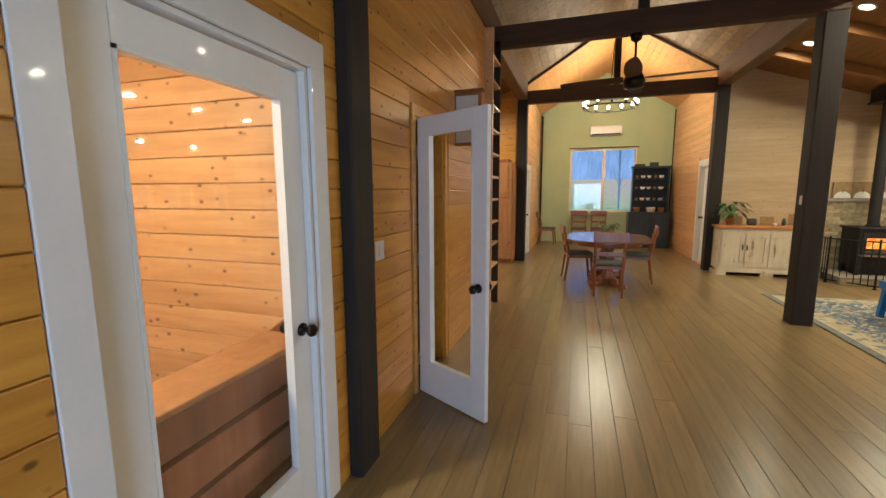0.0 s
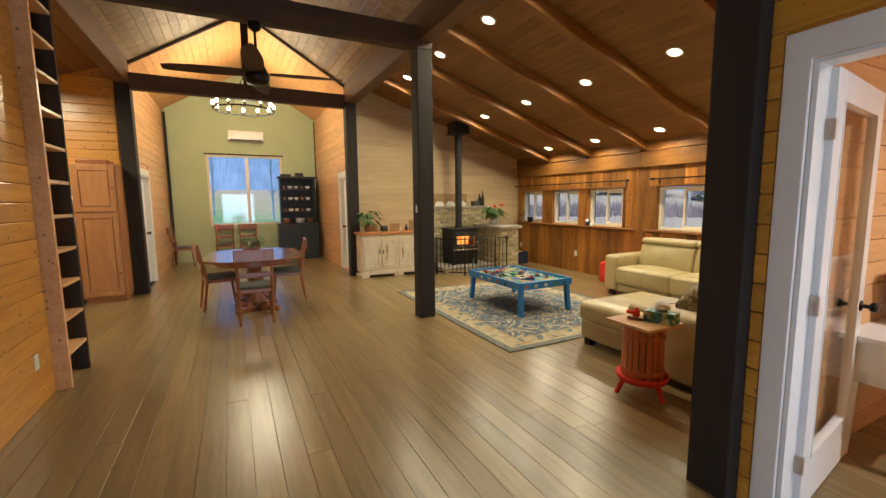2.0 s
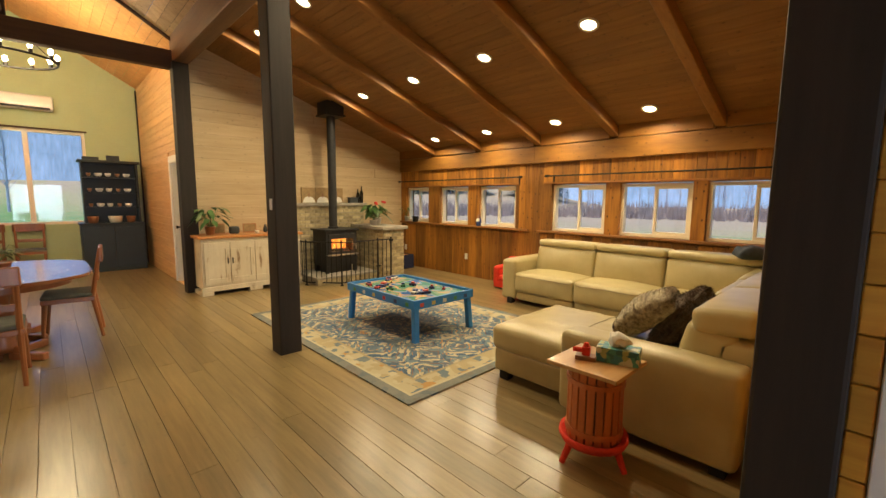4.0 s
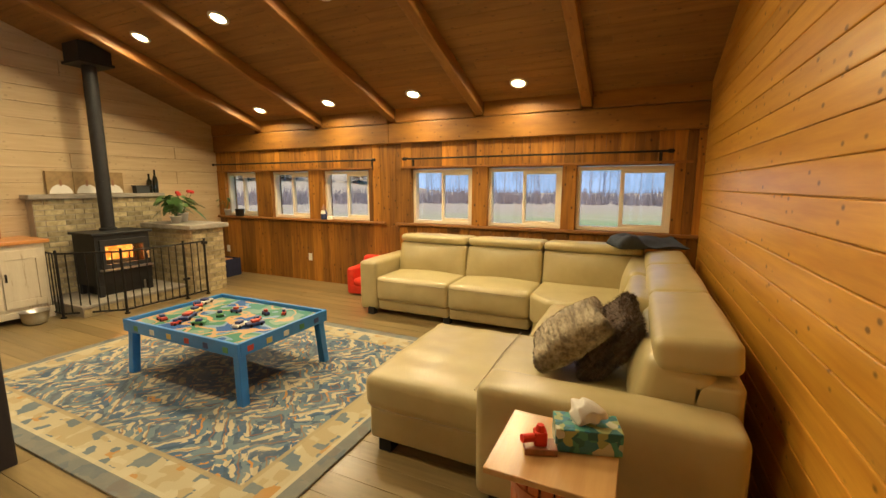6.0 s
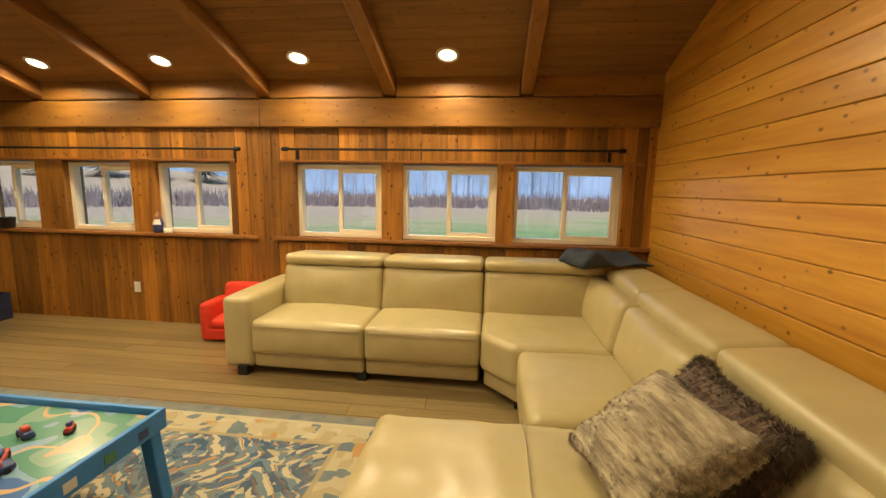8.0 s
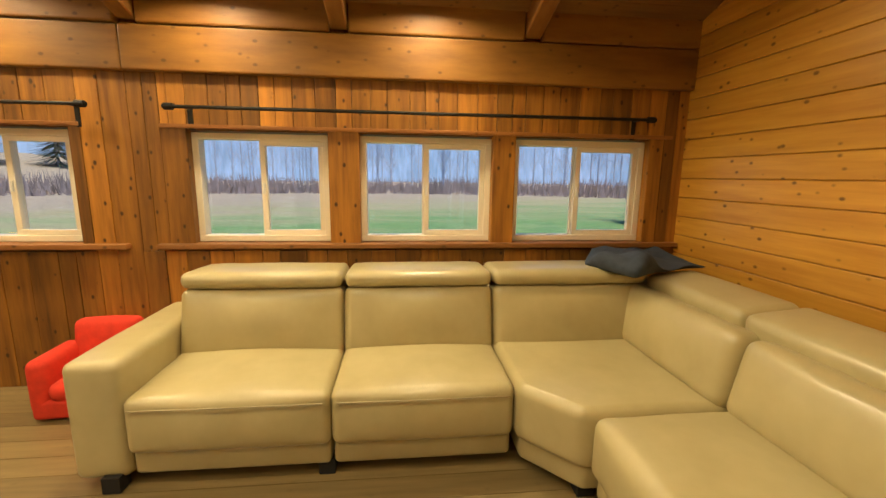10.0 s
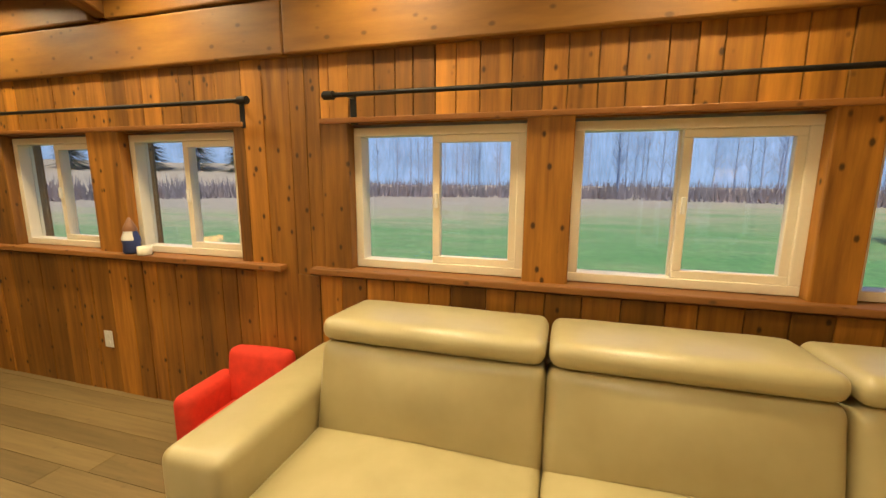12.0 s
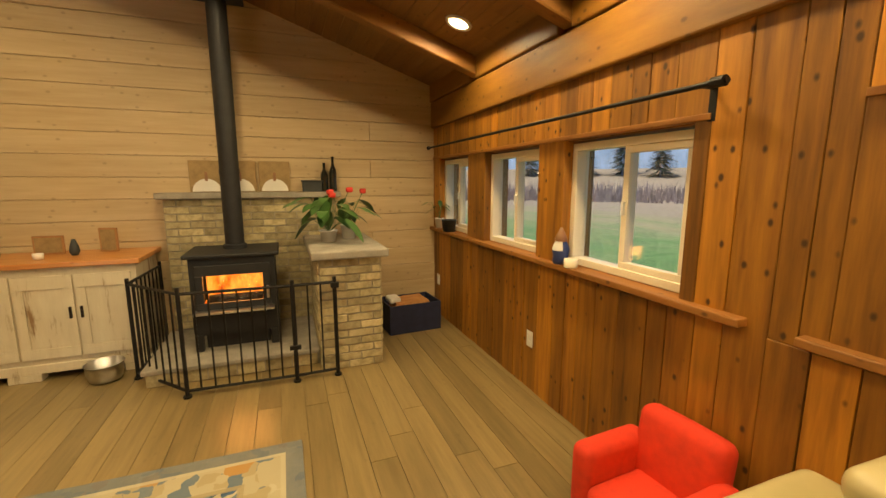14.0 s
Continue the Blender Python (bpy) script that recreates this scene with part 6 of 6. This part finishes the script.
def bare_tree(seed):
    rnd = random.Random(seed)
    t = thing("bare_tree", (0, 0, 0), "tall leafless tree at the meadow edge, haze in its colour", "tree", group="bare trees at the meadow edge")
    H = rnd.uniform(9, 12)
    b = bmesh.new()
    tube(b, (0, 0, -0.3), (0.1, 0.1, H * 0.5), 0.13, 0.09, 6)
    tube(b, (0.1, 0.1, H * 0.5), (0.0, 0.25, H), 0.09, 0.02, 6)
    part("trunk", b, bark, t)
    b = bmesh.new()
    for i in range(34):
        z = H * rnd.uniform(0.15, 0.97)
        a, L = rnd.uniform(0, 6.28), rnd.uniform(0.8, 2.4) * (1.1 - z / H * 0.7)
        q = Vector((L * 0.6 * math.cos(a), L * 0.6 * math.sin(a), z + L * 0.8))
        tube(b, (0.05, 0.1, z), q, 0.035, 0.012, 4, False)
        for k in range(3):
            tube(b, q * 0.7 + Vector((0.02, 0.03, z * 0.3)), q + Vector((rnd.uniform(-0.7, 0.7), rnd.uniform(-0.7, 0.7), rnd.uniform(0.2, 0.9))), 0.014, 0.006, 3, False)
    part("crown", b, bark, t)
    return t


rnd = random.Random(21)
kinds = [bare_tree(k) for k in range(4)]
spots = []
for i in range(90):
    a = radians(rnd.uniform(-62, 30))
    spots.append((3 + rnd.uniform(58, 86) * math.cos(a), 5 + rnd.uniform(58, 86) * math.sin(a)))
for i in range(12):
    spots.append((rnd.uniform(-12, 12), rnd.uniform(45, 75)))
for i, (x, y) in enumerate(spots):
    z = field_z(x, y)
    m = pose(x, y, z, 0, 0, rnd.uniform(0, 360))
    if i < 4:
        kinds[i].matrix_basis = m
    else:
        copy_thing(kinds[i % 4], m)


def conifer_tree(x, y, h, r):
    t = thing("conifer_tree", (x, y, field_z(x, y)), "dark green conifer on the lawn", "tree")
    part("trunk", tubes(((0, 0, -0.2), (0, 0, h), 0.16, 0.02), n=7), bark, t)
    b = bmesh.new()
    rr = random.Random(int(x))
    for i in range(900):
        f = rr.random() ** 0.8
        z = 0.4 + (h - 0.4) * f
        a, L = rr.uniform(0, 6.28), r * (1 - f) * rr.uniform(0.5, 1.1) + 0.15
        d = Vector((math.cos(a), math.sin(a), -0.25))
        s = Vector((-math.sin(a), math.cos(a), 0)) * 0.14
        p0 = Vector((0, 0, z)) + d * L * 0.25
        p1 = Vector((0, 0, z)) + d * L
        b.faces.new([b.verts.new(v) for v in (p0 - s, p1 - s * 0.7, p1 + d * 0.15, p1 + s * 0.7, p0 + s)])
    part("crown", b, conifer, t)


conifer_tree(22.8, -7.4, 5.0, 1.3)
for x, y, h, r in ((62, 56, 9, 3.0), (66, 50, 11, 3.4), (55, 66, 10, 3.2), (60, 62, 12, 3.6), (48, 72, 9, 3.2), (41, 77, 11, 3.6), (70, 44, 10, 3.2), (34, 80, 9, 3.0)):
    conifer_tree(x, y, h, r)
b = bmesh.new()
rr = random.Random(8)
for i in range(9000):
    a = radians(rr.uniform(-60, 75))
    d = rr.uniform(46, 60)
    p = Vector((3 + d * math.cos(a), 5 + d * math.sin(a), field_z(3 + d * math.cos(a), 5 + d * math.sin(a))))
    q = p + Vector((rr.uniform(-0.5, 0.5), rr.uniform(-0.5, 0.5), rr.uniform(0.3, 1.7) ** 1.2 + 0.8 * noise.noise(p * 0.15)))
    s = Vector((-math.sin(a), math.cos(a), 0)) * 0.07
    b.faces.new([b.verts.new(v) for v in (p - s, p + s, q + s * 0.3)])
tagged(new("brush", mesh_of("brush", b, paint("russet brush", (0.20, 0.16, 0.145), 0.9, 0.4, 0.45))), "russet winter brush along the meadow edge", "shrubs", kind="stuff")

# ---- planks and bricks, piece by piece ----
PLANKS = {}


def plank_wall(parent, axis, face, side, u0, u1, z0, z1, holes, mat, high=0.165, seed=1, thick=0.018, split=3.4):
    """Horizontal planks on a wall face; side is the way that the face looks along its axis."""
    rnd = random.Random(seed)
    rows = int(round((z1 - z0) / high))
    for r in range(rows):
        za = z0 + r * high
        cuts = []
        for h in holes:
            if h[2] < za + high - 0.01 and h[3] > za + 0.01:
                cuts.append((h[0], h[1]))
        spans, u = [], u0
        for c, d in sorted(cuts):
            spans.append((u, c))
            u = d
        spans.append((u, u1))
        for a, b2 in spans:
            u = a
            while u < b2 - 0.01:
                e = min(b2, u + rnd.choice((split, split * 0.6, split * 1.2)))
                if b2 - e < 0.4:
                    e = b2
                L = round(e - u - 0.002, 3)
                key = (mat.name, L, high)
                if key not in PLANKS:
                    PLANKS[key] = mesh_of("plank", boxes((0, L, -thick, 0, 0.0015, high - 0.0015), bevel=0.006), mat)
                ob = new("plank", PLANKS[key])
                ob.parent = parent
                if axis == "y":
                    ob.matrix_basis = pose(u, face, za) if side < 0 else pose(e, face, za, 0, 0, 180)
                else:
                    ob.matrix_basis = pose(face, e, za, 0, 0, -90) if side < 0 else pose(face, u, za, 0, 0, 90)
                u = e


grain = {m.name: m for m in (pine_wall_x, pine_pale, washed)}
pine_x_pale = wood("pale pine planks on edge", (0.52, 0.27, 0.10), (0.74, 0.46, 0.22), "x", 0.4, 0.85, coat=0.2, vary=0.15)
plank_wall(wall_north, "y", 9.77, -1, 2.98, 7.11, 0.0, 4.0, [], washed, 0.19, 11)
plank_wall(wall_south, "y", 2.48, 1, 2.99, 7.11, 0.09, 4.03, [], pine_wall_x, 0.136, 12, split=9.0)
plank_wall(wall_south, "y", 2.48, 1, 2.99, 7.11, 0.0, 0.09, [], pine_wall_x, 0.09, 22, split=9.0)
plank_wall(wall_hall_left, "x", -0.74, 1, -2.0, 5.55, 0.0, 3.5, [(1.02, 2.15, 0, 2.18), (3.17, 4.07, 0, 2.18), (2.26, 2.47, 0, 4)], pine_wall_x, 0.14, 13, split=6.0)
plank_wall(wall_hall_right, "x", 2.88, -1, -2.0, 2.28, 0.0, 3.5, [(1.12, 2.22, 0, 2.22)], pine_wall_x, 0.14, 14, split=6.0)
pine_light = wood("light pine planks", (0.58, 0.36, 0.17), (0.78, 0.55, 0.31), "x", 0.4, 0.6, coat=0.2, vary=0.12)
plank_wall(wall_side_room, "x", -2.5, 1, -2.0, 5.4, 0.0, 2.6, [], pine_light, 0.14, 15)
plank_wall(wall_stair, "y", 2.22, -1, -2.48, -0.89, 0.035, 2.55, [], pine_x_pale, 0.14, 25, split=6.0)
plank_wall(wall_kitchen_back, "y", 9.72, -1, -4.2, -0.92, 0.0, 3.8, [], pine_wall_x, 0.14, 16, split=6.0)
plank_wall(wall_dining_left, "x", -0.76, 1, 9.88, 13.6, 0.0, 3.8, [(9.96, 11.05, 0, 2.15)], pine_x_pale, 0.14, 17)
plank_wall(wall_dining_right, "x", 2.88, -1, 9.97, 13.6, 0.0, 3.8, [(9.95, 10.85, 0, 2.17)], pine_x_pale, 0.14, 18)
office_side = structure("wall_office_c", boxes((3.0, 5.6, 2.285, 2.298, 0.0, 2.6)), pine_pale, "pale pine planks inside the small room", "wall")
plank_wall(office_side, "y", 2.285, -1, 3.0, 5.6, 0.0, 2.6, [], pine_x_pale, 0.14, 19)
brick_block(hearth_wall, 4.52, 5.99, 9.60, 9.76, 0.14, 1.33, "f")
brick_block(pier, 5.73, 6.20, 8.55, 9.59, 0.0, 0.90, "frl")
brick_block(hearth, 4.50, 5.715, 8.72, 9.59, 0.0, 0.10, "f", 0.20, 0.10)

# floor planks: single ones where one walks, the rest joined
FW = 0.148
rest_v, rest_f = [], []
rnd = random.Random(77)
k = 0
x = -4.2
while x < 7.12:
    x1 = min(x + FW, 7.12)
    y = -2.0 - rnd.random() * 2
    lo, hi = (5.55, 9.72) if x1 < -0.84 else (-2.0, 13.64) if x1 < 2.9 else (-2.0, 9.77)
    while y < hi:
        e = y + rnd.choice((2.6, 3.2, 3.8))
        a, c = max(y, lo), min(e, hi)
        if c - a > 0.03:
            if -0.85 < x < 5.2 and 0.6 < (a + c) / 2 < 8.6:
                L = round(c - a - 0.0015, 3)
                key = ("floor", L)
                if key not in PLANKS:
                    PLANKS[key] = mesh_of("floor_plank", boxes((0.001, FW - 0.001, 0, L, -0.014, 0.0), bevel=0.0016), floor_wood)
                ob = new("floor_plank", PLANKS[key])
                ob.parent = floor
                ob.location = (x, a, 0)
            else:
                i = len(rest_v)
                rest_v += [(px, py, pz) for pz in (-0.014, 0.0) for px, py in ((x + 0.0015, a), (x1 - 0.0015, a), (x1 - 0.0015, c - 0.003), (x + 0.0015, c - 0.003))]
                rest_f += [tuple(i + q for q in f4) for f4 in ((4, 5, 6, 7), (0, 1, 5, 4), (1, 2, 6, 5), (2, 3, 7, 6), (3, 0, 4, 7))]
        y = e
    x = x1
# side room floor
i = len(rest_v)
rest_v += [(-2.5, -2.0, -0.001), (-0.88, -2.0, -0.001), (-0.88, 5.4, -0.001), (-2.5, 5.4, -0.001)]
rest_f.append((i, i + 1, i + 2, i + 3))
d = bpy.data.meshes.new("floor_planks_far")
d.from_pydata(rest_v, [], rest_f)
d.materials.append(floor_rest)
ob = new("floor_planks_far", d)
ob.parent = floor
tagged(ob, kind="stuff")
